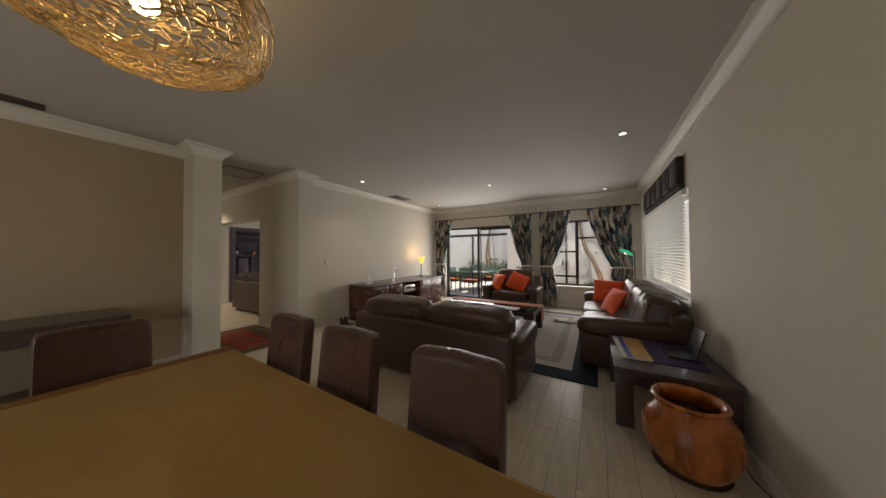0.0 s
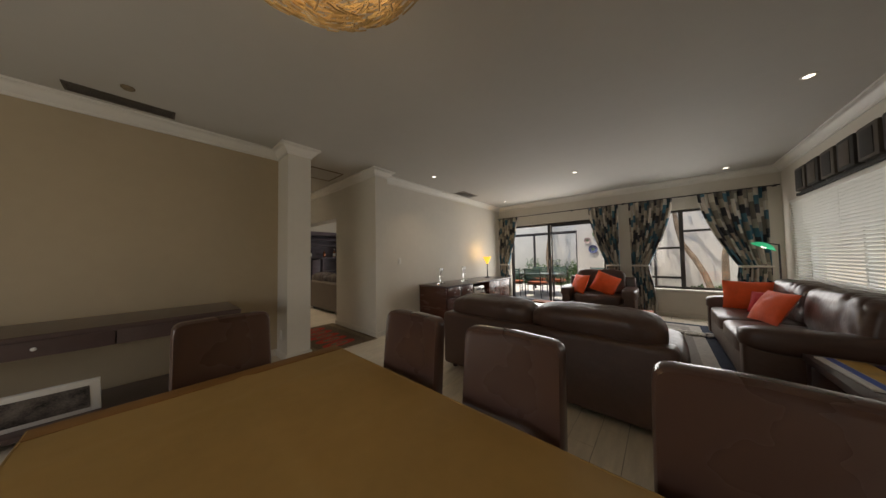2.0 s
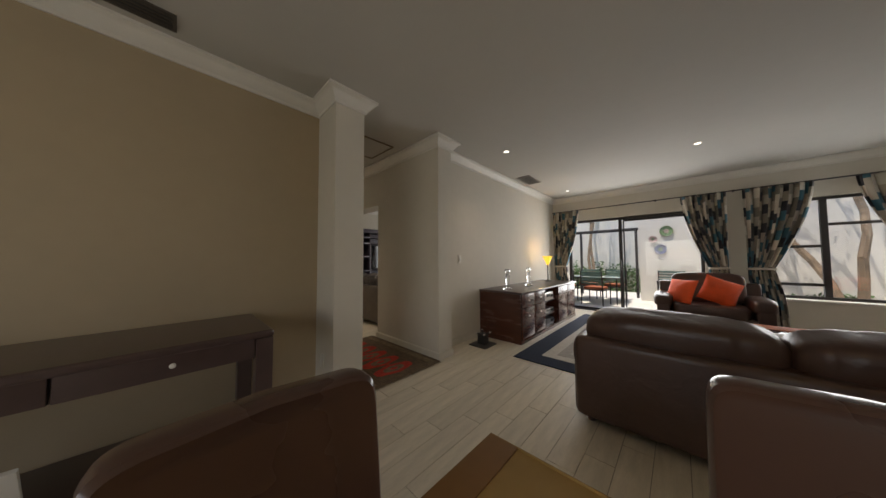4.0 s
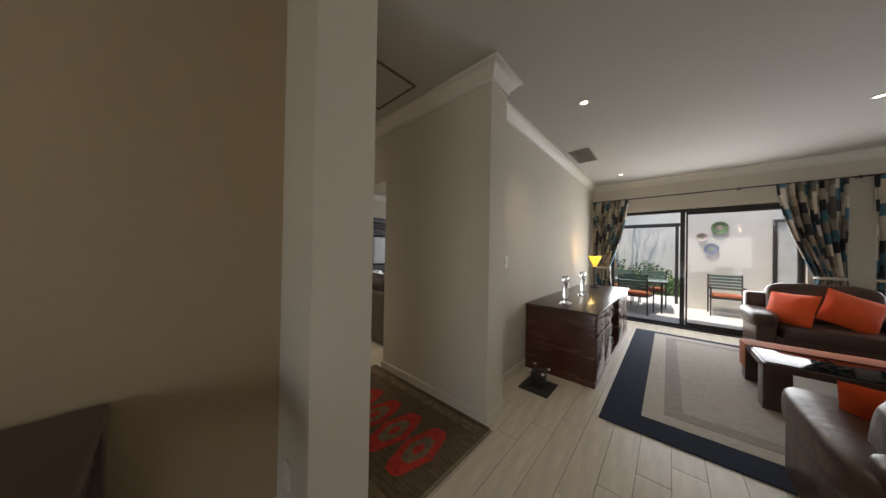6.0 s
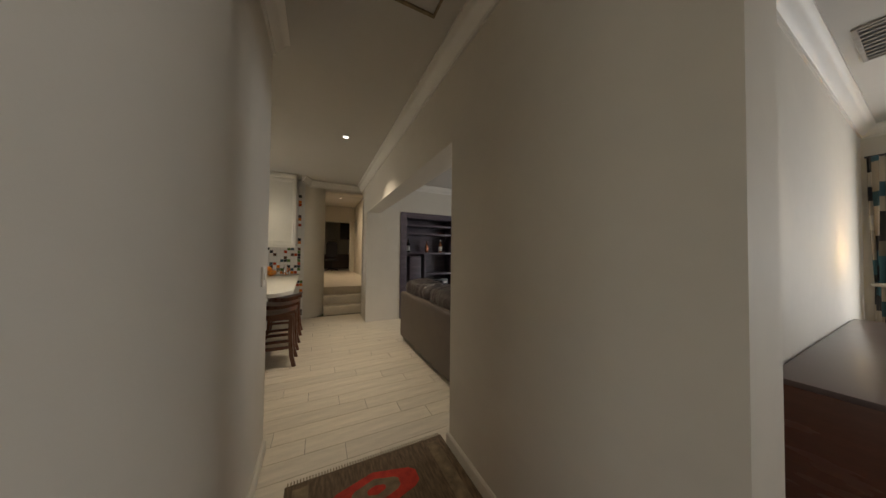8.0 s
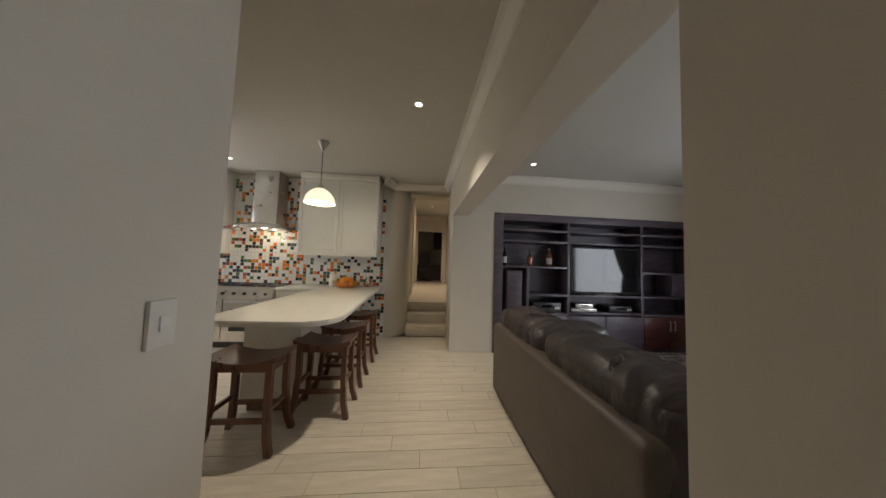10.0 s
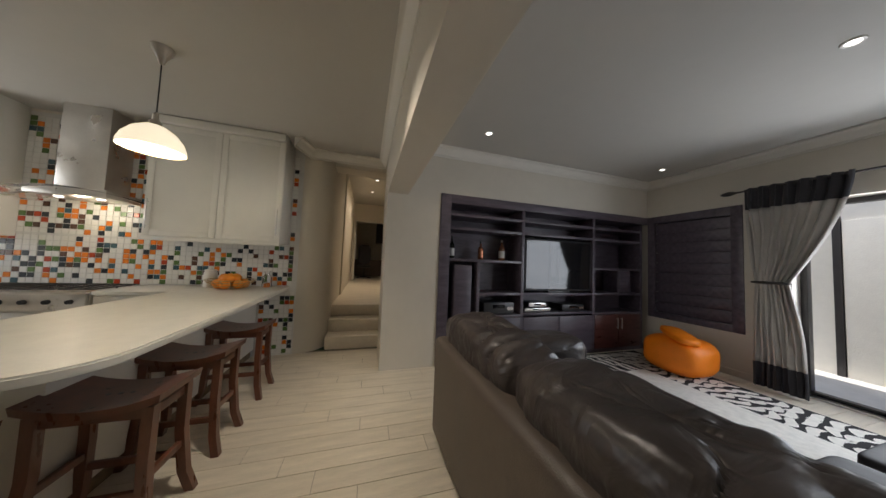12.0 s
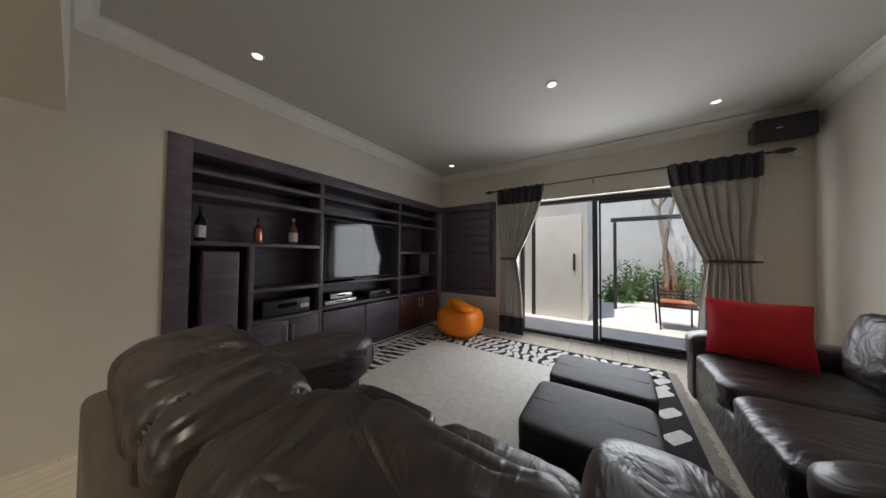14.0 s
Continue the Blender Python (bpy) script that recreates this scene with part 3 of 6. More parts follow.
ROPE = mat("dark_tie_cord", (0.05, 0.045, 0.04), 0.8)
for i, (top, tie, bot) in enumerate([((-4.36, -3.74), (-4.33, -4.05), (-4.34, -3.98)), ((-1.93, -1.33), (-1.58, -1.34), (-1.66, -1.32)),
                                     ((-1.14, -0.42), (-1.12, -0.84), (-1.12, -0.72)), ((-0.06, 0.78), (0.42, 0.80), (0.36, 0.80))]):
    c = thing("curtain", "beige, black and teal patchwork curtain tied back", "curtain", group="patchwork curtains")
    o = part("cloth", curtain_mesh(top, tie, bot, YN - 0.13, 2.43, 1.05, 0.04, 7, i), PATCH, c)
    thicken(o)
    bm = bmesh.new()
    xa, xb = min(tie) - 0.02, max(tie) + 0.02
    pad(bm, (xa + xb) / 2, YN - 0.13, 1.05, xb - xa, 0.15, 0.045, 0.6)
    part("tieback", bm, PATCH, c)
r = thing("curtain_rod", "long black iron curtain rod", "curtain rod")
part("pole", rod(bmesh.new(), (-4.37, YN - 0.13, 2.435), (0.93, YN - 0.13, 2.435), 0.011), BLACKM, r)
for x in (-4.2, -2.3, -1.24, 0.88):
    bm = rod(bmesh.new(), (x, YN - 0.13, 2.435), (x, YN - 0.001, 2.435), 0.008)
    rod(bm, (x, YN - 0.13, 2.41), (x, YN - 0.13, 2.45), 0.014)
    part("bracket", bm, BLACKM, r)

for i, (top, tie, bot) in enumerate([((-7.80, -7.05), (-7.72, -7.47), (-7.76, -7.36)), ((-5.66, -4.92), (-5.36, -5.0), (-5.42, -4.96))]):
    c = thing("curtain", "grey curtain with black top and hem, tied back", "curtain", group="grey curtains")
    for nm, za, zb, m in (("header", 2.10, 2.36, BLACKC), ("cloth", 0.30, 2.10, GREYC), ("hem", 0.03, 0.30, BLACKC)):
        o = part(nm, curtain_mesh(top, tie, bot, YT - 0.14, 2.36, 1.22, 0.03, 8, i + 9, z0=za, z1=zb, nv=30, depth=0.035), m, c)
        thicken(o)
    bm = bmesh.new()
    xa, xb = min(tie) - 0.03, max(tie) + 0.05 * (i == 1) + 0.015
    pad(bm, (xa + xb) / 2, YT - 0.14, 1.22, xb - xa, 0.15, 0.03, 0.6)
    part("tieback", bm, ROPE, c)
r = thing("curtain_rod", "black iron curtain rod with leaf-shaped finials", "curtain rod")
part("pole", rod(bmesh.new(), (-7.88, YT - 0.14, 2.335), (-4.86, YT - 0.14, 2.335), 0.011), BLACKM, r)
for x in (-7.6, -6.42, -5.2):
    part("bracket", rod(bmesh.new(), (x, YT - 0.14, 2.335), (x, YT - 0.001, 2.30), 0.009), BLACKM, r)
for x, s in ((-7.94, -1), (-4.78, 1)):
    bm = bmesh.new()
    pad(bm, x, YT - 0.14, 2.335, 0.16, 0.05, 0.06, 1.3, nu=14, nv=8)
    part("finial", bm, BLACKM, r)


# ---- ceiling fittings ----
def downlight(x, y, z=H):
    d = thing("downlight", "small round white recessed ceiling downlight, lit", "downlight", x, y, z, group="ceiling downlights")
    part("rim", lathe(bmesh.new(), [(0.032, -0.001), (0.034, -0.008), (0.046, -0.008), (0.05, -0.001)], n=20), WHITE, d)
    part("lens", lathe(bmesh.new(), [(0.001, -0.006), (0.031, -0.006), (0.031, -0.002), (0.001, -0.002)], n=18), SPOT, d)


for x, y in ((-3.76, 3.74), (0.29, 6.95), (0.39, 4.01), (-3.80, 6.62), (-1.75, 5.31), (0.46, 2.1), (-7.35, 2.19), (-9.0, -0.59), (-8.47, 3.80), (-8.48, 6.64), (-6.64, 5.40), (-5.35, 6.55)):
    downlight(x, y)
downlight(-13.6, 2.6, 3.3)
for x, y, p in ((-7.35, 2.19, 76), (-9.0, -0.59, 26), (-3.76, 3.74, 14), (-8.47, 3.80, 10)):
    sp_ = new("downlight_beam", bpy.data.lights.new("downlight_beam", "SPOT"))
    sp_.data.energy, sp_.data.color, sp_.data.shadow_soft_size, sp_.data.spot_size, sp_.data.spot_blend = p, (1.0, 0.87, 0.68), 0.04, radians(108), 1.0
    sp_.location = (x, y, H - 0.03)


def ceiling_vent(x0, x1, y0, y1, n, along):
    v = thing("ceiling_vent", "brown slatted air vent in the ceiling", "vent", 0, 0, H)
    part("backing", boxm(x0, x1, y0, y1, -0.004, -0.001), BLACKP, v)
    t = 0.02
    VM = RUGGREY if along == "x" else VALB
    for a in ((x0 - t, x0, y0 - t, y1 + t), (x1, x1 + t, y0 - t, y1 + t), (x0, x1, y0 - t, y0), (x0, x1, y1, y1 + t)):
        part("frame", boxm(*a, -0.012, -0.001, 0.002), VM, v)
    for i in range(n):
        if along == "x":
            y = y0 + (y1 - y0) * (i + 0.5) / n
            part("slat", boxm(x0, x1, y - 0.008, y + 0.008, -0.011, -0.006), VM, v)
        else:
            x = x0 + (x1 - x0) * (i + 0.5) / n
            part("slat", boxm(x - 0.006, x + 0.006, y0, y1, -0.011, -0.006), VM, v)


ceiling_vent(-4.22, -3.98, 4.97, 5.5, 9, "x")
ceiling_vent(-4.42, -4.29, -0.17, 0.44, 4, "y")
sd = thing("smoke_detector", "small round grey ceiling sensor", "detector", -4.03, 0.17, H)
part("body", lathe(bmesh.new(), [(0.042, -0.001), (0.042, -0.010), (0.03, -0.022), (0.01, -0.024)], n=20), KILIMB, sd)
hatch = thing("ceiling_hatch", "square cream access hatch in the passage ceiling", "hatch", 0, 0, H)
part("panel", boxm(-5.36, -4.84, 2.00, 2.50, -0.006, -0.001, 0.002), CEIL, hatch)
for a in ((-5.385, -5.367, 1.98, 2.52), (-4.833, -4.815, 1.98, 2.52), (-5.367, -4.833, 1.98, 1.993), (-5.367, -4.833, 2.507, 2.52)):
    part("frame", boxm(*a, -0.012, -0.001), KILIMB, hatch)


def plate_switch(x, y, z, facing, label="white plastic light switch on the wall"):
    s = thing("light_switch", label, "switch", x, y, z, facing)
    part("plate", boxm(-0.035, 0.035, -0.012, -0.001, -0.06, 0.06, 0.003), WHITE, s)
    part("rocker", boxm(-0.012, 0.012, -0.018, -0.012, -0.02, 0.02, 0.002), PAPER, s)


plate_switch(-4.40, 3.42, 1.24, 90)
plate_switch(-5.84, 1.60, 1.18, 180)
plate_switch(-4.93, YT, 1.24, 0)
plate_switch(-4.44, 1.46, 0.30, 0, "white plastic wall socket near the floor")

# woven pendant over the dining table
lampx, lampy, lampz = -1.31, 0.61, 2.34
pen = thing("pendant_lamp", "round woven gilded cane pendant lamp, lit", "pendant lamp", lampx, lampy, lampz)
rng = random.Random(7)
bm = bmesh.new()
RX, RZ = 0.39, 0.23
for i in range(1500):
    th, ph = rng.uniform(0, 2 * math.pi), math.asin(rng.uniform(-0.97, 0.97))
    d, lift, rr = rng.uniform(0.09, 0.24), rng.uniform(-0.12, 0.12), rng.uniform(0.86, 1.03)
    pts = []
    for k in (-1, 0, 1):
        a, b = th + k * d * 0.7, ph + k * lift
        pts.append((RX * rr * math.cos(b) * math.cos(a), RX * rr * math.cos(b) * math.sin(a), RZ * rr * math.sin(b)))
    rod(bm, pts[0], pts[1], 0.0034, n=4)
    rod(bm, pts[1], pts[2], 0.0034, n=4)
o = part("shade", bm, BRASS, pen)
part("bulb", lathe(bmesh.new(), [(0.005, -0.06), (0.03, -0.045), (0.042, -0.01), (0.03, 0.03), (0.014, 0.06)], n=16), BULB, pen)
part("cord", rod(bmesh.new(), (0, 0, 0.06), (0, 0, H - lampz - 0.03), 0.004), BLACKP, pen)
part("ceiling_rose", lathe(bmesh.new(), [(0.05, H - lampz - 0.03), (0.05, H - lampz - 0.002)], n=20), CHROME, pen)
point_lamp("pendant_glow", lampx, lampy, lampz - 0.1, 5.0, (1.0, 0.72, 0.38), 0.05)


# ---- dining table and chairs ----
TZ = 0.65
dt = thing("dining_table", "long dark wooden dining table", "table", -1.15, 0.64, 0)
part("tabletop", boxm(-1.29, 1.29, -0.60, 0.61, TZ - 0.05, TZ - 0.008, 0.006), DARKWOOD, dt)
for x in (-1.18, 1.18):
    for y in (-0.48, 0.48):
        part("leg", boxm(x - 0.045, x + 0.045, y - 0.045, y + 0.045, 0, TZ - 0.05, 0.006), DARKWOOD, dt)
tc = thing("tablecloth", "mustard brown tablecloth with a darker border", "tablecloth", -1.15, 0.64, TZ)


def cloth_sheet(x0, x1, y0, y1, z, amp, seed, n=60):
    bm = bmesh.new()
    g = [[bm.verts.new((x0 + (x1 - x0) * i / n, y0 + (y1 - y0) * j / 30, z + amp * noise.noise(Vector((i * 0.12, j * 0.12, seed))) + amp * 1.6 * math.exp(-((j - 16) / 0.8) ** 2) + amp * 1.5 * (math.exp(-(((i * 1.0) % 15 - 7) / 0.5) ** 2)))) for j in range(31)] for i in range(n + 1)]
    for i in range(n):
        for j in range(30):
            bm.faces.new((g[i][j], g[i + 1][j], g[i + 1][j + 1], g[i][j + 1]))
    return bm


o = part("cloth", cloth_sheet(-1.225, 1.225, -0.60, 0.60, -0.004, 0.0042, 3), CLOTH, tc)
for a in ((-1.32, -1.225, -0.60, 0.60), (1.225, 1.32, -0.60, 0.60)):
    part("border", boxm(*a, -0.007, 0.0, 0.002), CLOTHB, tc)
for a, m in (((-1.325, -1.319, -0.605, 0.605), CLOTHB), ((1.319, 1.325, -0.605, 0.605), CLOTHB), ((-1.319, 1.319, -0.605, -0.599), CLOTH), ((-1.319, 1.319, 0.599, 0.605), CLOTH)):
    part("drop", boxm(*a, -0.06, -0.001, 0.002), m, tc)


def dining_chair(x, y, rz, first=None):
    if first:
        return copy_thing(first, pose(x, y, 0, 0, 0, rz))
    c = thing("dining_chair", "brown leather dining chair with high padded back", "chair", x, y, 0, rz, group="chairs round the dining table")
    bm = bmesh.new()
    pad(bm, 0, 0, 0.41, 0.46, 0.46, 0.10, 0.25)
    part("seat", bm, LEATHER, c)
    # upholstered back: slightly curved and leaning, with rounded top corners
    bm = bmesh.new()
    n, w, h = 14, 0.225, 0.56
    fr = []
    outline = []
    for k in range(41):
        a = -math.pi / 2 + 2 * math.pi * k / 40
        cx, cz = math.cos(a), math.sin(a)
        e = 0.15
        outline.append((math.copysign(abs(cx) ** e, cx) * w, math.copysign(abs(cz) ** e, cz) * h / 2 + h / 2))
    for dy, s in ((-0.034, 0.90), (-0.040, 0.955), (-0.030, 0.99), (0.0, 1.0), (0.026, 0.99), (0.034, 0.955), (0.030, 0.90)):
        ring = []
        for ox, oz in outline[:-1]:
            zz = (oz - h / 2) * s + h / 2
            ring.append(bm.verts.new((ox * s * (1 - 0.03 * zz), 0.215 + dy + 0.09 * zz - 0.10 * (ox / w) ** 2 * 0.35, 0.40 + zz)))
        fr.append(ring)
    for a, b in zip(fr, fr[1:]):
        for i in range(40):
            bm.faces.new((a[i], a[(i + 1) % 40], b[(i + 1) % 40], b[i]))
    bm.faces.new(fr[0]), bm.faces.new(fr[-1])
    part("backrest", bm, LEATHER, c)
    bm = bmesh.new()
    pts = [(ox * 0.965 * (1 - 0.03 * oz), 0.215 - 0.03 + 0.09 * oz - 0.035 * (ox / w) ** 2, 0.40 + (oz - h / 2) * 0.975 + h / 2) for ox, oz in outline]
    for a, b in zip(pts, pts[1:]):
        rod(bm, a, b, 0.004, n=5)
    part("piping", bm, LEATHER, c)
    for lx in (-0.19, 0.19):
        for ly in (-0.19, 0.2):
            part("leg", rod(bmesh.new(), (lx, ly, 0), (lx, ly, 0.37), 0.016, 0.023, 8), DARKWOOD, c)
    part("seat_frame", boxm(-0.21, 0.21, -0.21, 0.22, 0.33, 0.37, 0.004), DARKWOOD, c)
    return c


first_chair = dining_chair(-1.735, 1.14, 0)
dining_chair(-1.12, 1.14, 0, first_chair)
dining_chair(-0.43, 1.14, 0, first_chair)
dining_chair(-2.36, 0.63, 90, first_chair)

# console table along the tan wall
ct = thing("console_table", "dark wooden console table with drawers and low shelf", "console table", 0, 0, 0)
CX0, CX1, CY0, CY1, CZ = -4.59, -3.88, -1.32, 0.94, 0.80
part("top", boxm(CX0, CX1, CY0, CY1, CZ - 0.045, CZ, 0.018, 4), DARKWOOD, ct)
for i in range(3):
    y0 = CY0 + 0.10 + i * 0.69
    d = part("drawer", boxm(CX1 - 0.04, CX1 - 0.008, y0, y0 + 0.68, CZ - 0.155, CZ - 0.035, 0.004), DARKWOOD, ct)
    bm = bmesh.new()
    pad(bm, CX1 + 0.004, y0 + 0.34, CZ - 0.095, 0.022, 0.026, 0.026, 0.9, nu=12, nv=8)
    part("knob", bm, PAPER, d, "small white round knob")
part("apron", boxm(CX0, CX1 - 0.045, CY0 + 0.02, CY1 - 0.02, CZ - 0.16, CZ - 0.03, 0.003), DARKWOOD, ct)
for y in (CY0 + 0.004, CY1 - 0.094):
    for x in (CX0 + 0.004, CX1 - 0.094):
        part("leg", boxm(x, x + 0.09, y, y + 0.09, 0, CZ - 0.045, 0.008), DARKWOOD, ct)
    part("end_panel", boxm(CX0 + 0.094, CX1 - 0.094, y + 0.02, y + 0.07, CZ - 0.21, CZ - 0.045, 0.004), DARKWOOD, ct)
part("shelf", boxm(CX0 + 0.01, CX1 - 0.10, CY0 + 0.095, CY1 - 0.095, 0.07, 0.11, 0.005), DARKWOOD, ct)
pf = thing("picture_frame", "white framed dark photograph leaning on the shelf", "picture", -4.10, -0.16, 0.113, 90)
bm = boxm(-0.24, 0.24, -0.012, 0.012, 0, 0.30, 0.004)
o = part("frame", bm, WHITE, pf)
o.matrix_basis = pose(0, 0, 0.004, 24, 0, 0)
o = part("photo", boxm(-0.19, 0.19, -0.016, -0.0125, 0.045, 0.255), PHOTO, pf)
o.matrix_basis = pose(0, 0, 0.004, 24, 0, 0)


# ---- lounge ----
def sofa(name, label, x, y, rz, width, depth, seats, material, back_h=0.80, seat_h=0.43, arm_h=0.60, arm_w=0.22, wrinkle=0.006, outer=None, roll=0.16, group="", draped=None):
    """A stuffed leather sofa; its back stands along local +y, its front faces -y."""
    s = thing(name, label, "sofa", x, y, 0, rz, group)
    hw, hd = width / 2, depth / 2
    outer = outer or material
    part("base", boxm(-hw + 0.06, hw - 0.06, -hd + 0.05, hd - 0.06, 0.06, seat_h - 0.12, 0.03, 3), outer, s)
    bm = boxm(-hw + 0.04, hw - 0.04, hd - 0.20, hd, 0.06, back_h - (0.10 if draped is None else 0.13), 0.05, 4)
    part("back", bm, outer, s)
    for sx in (-1, 1):
        bm = bmesh.new()
        ax = sx * (hw - arm_w / 2)
        box(bm, ax - arm_w / 2 + 0.03, ax + arm_w / 2 - 0.02, -hd + 0.03, hd - 0.06, 0.06, arm_h - 0.08, 0.03, 3)
        pad(bm, ax, -0.02, arm_h - roll / 2, arm_w + 0.04, depth - 0.06, roll + 0.06, 0.5, wrinkle * 0.6, 5, sx * 3.1)
        part("arm", bm, material, s)
    inner = width - 2 * arm_w
    for i in range(seats):
        cx = -inner / 2 + inner * (i + 0.5) / seats
        bm = bmesh.new()
        pad(bm, cx, -0.10, seat_h - 0.06, inner / seats - 0.005, depth - 0.26, 0.20, 0.32, wrinkle * 0.8, 7, i * 5.7 + 1)
        part("seat_cushion", bm, material, s)
        bm = bmesh.new()
        if draped is not None:
            # plump pillow that hangs over the back and the arms
            wide = (width - 2 * draped) / seats
            pad(bm, -hw + draped + wide * (i + 0.5), hd - 0.25, seat_h + (back_h - seat_h) / 2 + 0.03, wide + 0.01, 0.36, back_h - seat_h + 0.07, 0.45, wrinkle * 1.6, 6.0, i * 3.3 + 7, m=Matrix.Rotation(radians(-8), 4, "X"), nu=110, nv=64)
            part("back_cushion", bm, material, s)
            continue
        pad(bm, cx, hd - 0.23, seat_h + (back_h - seat_h) / 2 + 0.03, inner / seats + 0.02, 0.25, back_h - seat_h + 0.06, 0.42, wrinkle * 1.3, 6.5, i * 3.3 + 7, m=Matrix.Rotation(radians(-10), 4, "X"))
        part("back_cushion", bm, material, s)
    for fx in (-hw + 0.12, hw - 0.12):
        for fy in (-hd + 0.12, hd - 0.12):
            part("foot", rod(bmesh.new(), (fx, fy, 0), (fx, fy, 0.065), 0.025, 0.032, 10), DARKWOOD, s)
    return s


def scatter_cushion(x, y, z, size, rx, rz, material, label, cat="cushion"):
    bm = bmesh.new()
    n = 16
    for s in (1, -1):
        g = []
        for i in range(n + 1):
            row = []
            for j in range(n + 1):
                u, v = 2 * i / n - 1, 2 * j / n - 1
                k = (1 - u * u) ** 0.55 * (1 - v * v) ** 0.55
                pinch = 1 - 0.05 * (1 - abs(u * v))
                row.append(bm.verts.new((u * size[0] / 2 * pinch, s * size[2] / 2 * k * (1 + 0.15 * noise.noise(Vector((u * 2, v * 2, s)))), v * size[1] / 2 * pinch)))
            g.append(row)
        for i in range(n):
            for j in range(n):
                bm.faces.new((g[i][j], g[i + 1][j], g[i + 1][j + 1], g[i][j + 1]))
    bmesh.ops.remove_doubles(bm, verts=bm.verts[:], dist=0.0005)
    ob = solid("cushion", bm, material, label, cat)
    ob.matrix_basis = pose(x, y, z, rx, 0, rz)
    return ob


sofa("sofa", "dark brown leather sofa with loose back cushions", -1.57, 3.10, 180, 2.14, 0.98, 2, SOFABR, back_h=0.78, arm_h=0.58, seat_h=0.42, wrinkle=0.005, draped=0.10)
sofa("loveseat", "dark brown leather armchair with rolled arms", -1.66, 6.62, 0, 1.32, 0.9, 1, SOFABR, back_h=0.92, arm_h=0.60, seat_h=0.45)
sofa("sofa", "dark brown leather sofa along the wall under the window", 0.41, 5.06, -90, 2.44, 1.06, 2, SOFABR, back_h=0.86, arm_h=0.60, seat_h=0.45, wrinkle=0.010, draped=0.08)
scatter_cushion(-2.33, 3.24, 0.60, (0.40, 0.34, 0.14), -22, 168, ORANGE, "orange cushion on the brown leather sofa")
scatter_cushion(-1.98, 6.42, 0.68, (0.42, 0.42, 0.15), -25, -38, ORANGE, "bright orange square cushion on the armchair")
scatter_cushion(-1.52, 6.52, 0.70, (0.44, 0.44, 0.15), -25, 12, ORANGE, "bright orange square cushion tilted on the armchair").rotation_euler.rotate_axis("Y", radians(25))
scatter_cushion(0.30, 5.95, 0.68, (0.50, 0.42, 0.15), -20, -8, ORANGE, "bright orange cushion with a pale stripe")
scatter_cushion(0.42, 5.62, 0.62, (0.36, 0.32, 0.13), -30, -30, RED, "small red cushion on the leather sofa")
scatter_cushion(0.32, 5.02, 0.66, (0.46, 0.40, 0.15), -30, -72, ORANGE, "bright orange cushion leaning on the sofa back")

# lounge rug: bands laid as one woven sheet
rug = thing("rug", "navy bordered rug with grey and ivory bands", "rug", 0, 0, 0)
RX0, RX1, RY0, RY1 = -3.56, 0.10, 3.46, 6.78
part("border", boxm(RX0, RX1, RY0, RY1, 0.0005, 0.010, 0.003), NAVY, rug)
part("outer_band", boxm(RX0 + 0.26, RX1 - 0.26, RY0 + 0.26, RY1 - 0.14, 0.010, 0.0125), RUGLIGHT, rug)
part("pale_band", boxm(RX0 + 0.40, RX1 - 0.40, RY0 + 0.40, RY1 - 0.28, 0.0125, 0.0145), RUGGREY, rug)
part("middle", boxm(RX0 + 0.52, RX1 - 0.52, RY0 + 0.52, RY1 - 0.40, 0.0145, 0.0165), RUGMID, rug)

# coffee table with a runner
cf = thing("coffee_table", "low dark wooden coffee table with block legs", "coffee table", -1.64, 5.0, 0.015)
part("top", boxm(-0.88, 0.88, -0.42, 0.42, 0.34, 0.40, 0.006), DARKWOOD, cf)
part("glass_top", boxm(-0.86, 0.86, -0.40, 0.40, 0.401, 0.409, 0.003), SCREEN, cf, "dark glossy glass top")
for x in (-0.80, 0.80):
    for y in (-0.34, 0.34):
        part("leg", boxm(x - 0.08, x + 0.08, y - 0.08, y + 0.08, 0, 0.34, 0.006), DARKWOOD, cf)
rn = thing("table_runner", "terracotta cloth runner over the coffee table", "runner", -1.64, 5.0, 0.015)
bm = boxm(-0.90, 0.90, 0.10, 0.36, 0.411, 0.417, 0.002)
box(bm, -0.906, -0.898, 0.10, 0.36, 0.16, 0.417, 0.002)
box(bm, 0.898, 0.906, 0.10, 0.36, 0.16, 0.417, 0.002)
part("cloth", bm, TERRA, rn)
bk = thing("magazine", "open white magazine on the coffee table", "magazine", -1.35, 4.78, 0.426)
part("page", boxm(-0.3, -0.002, -0.11, 0.11, 0, 0.008, 0.002), PAPER, bk)
part("page", boxm(0.002, 0.3, -0.11, 0.11, 0, 0.008, 0.002), PAPER, bk)

# shaggy pale mat beside the wall sofa
mt = thing("pebble_mat", "small white pebble mat on the floor", "mat", -0.35, 5.95, 0.017)
rg = random.Random(4)
for i in range(14):
    bm = bmesh.new()
    pad(bm, 0, 0, 0.02, rg.uniform(0.08, 0.13), rg.uniform(0.06, 0.1), 0.04, 0.9, nu=12, nv=8)
    o = part("pebble", bm, RUGWHITE, mt)
    o.matrix_basis = pose(-0.26 + (i % 7) * 0.085, -0.06 + (i // 7) * 0.11 + rg.uniform(-0.02, 0.02), 0, 0, 0, rg.uniform(0, 90))

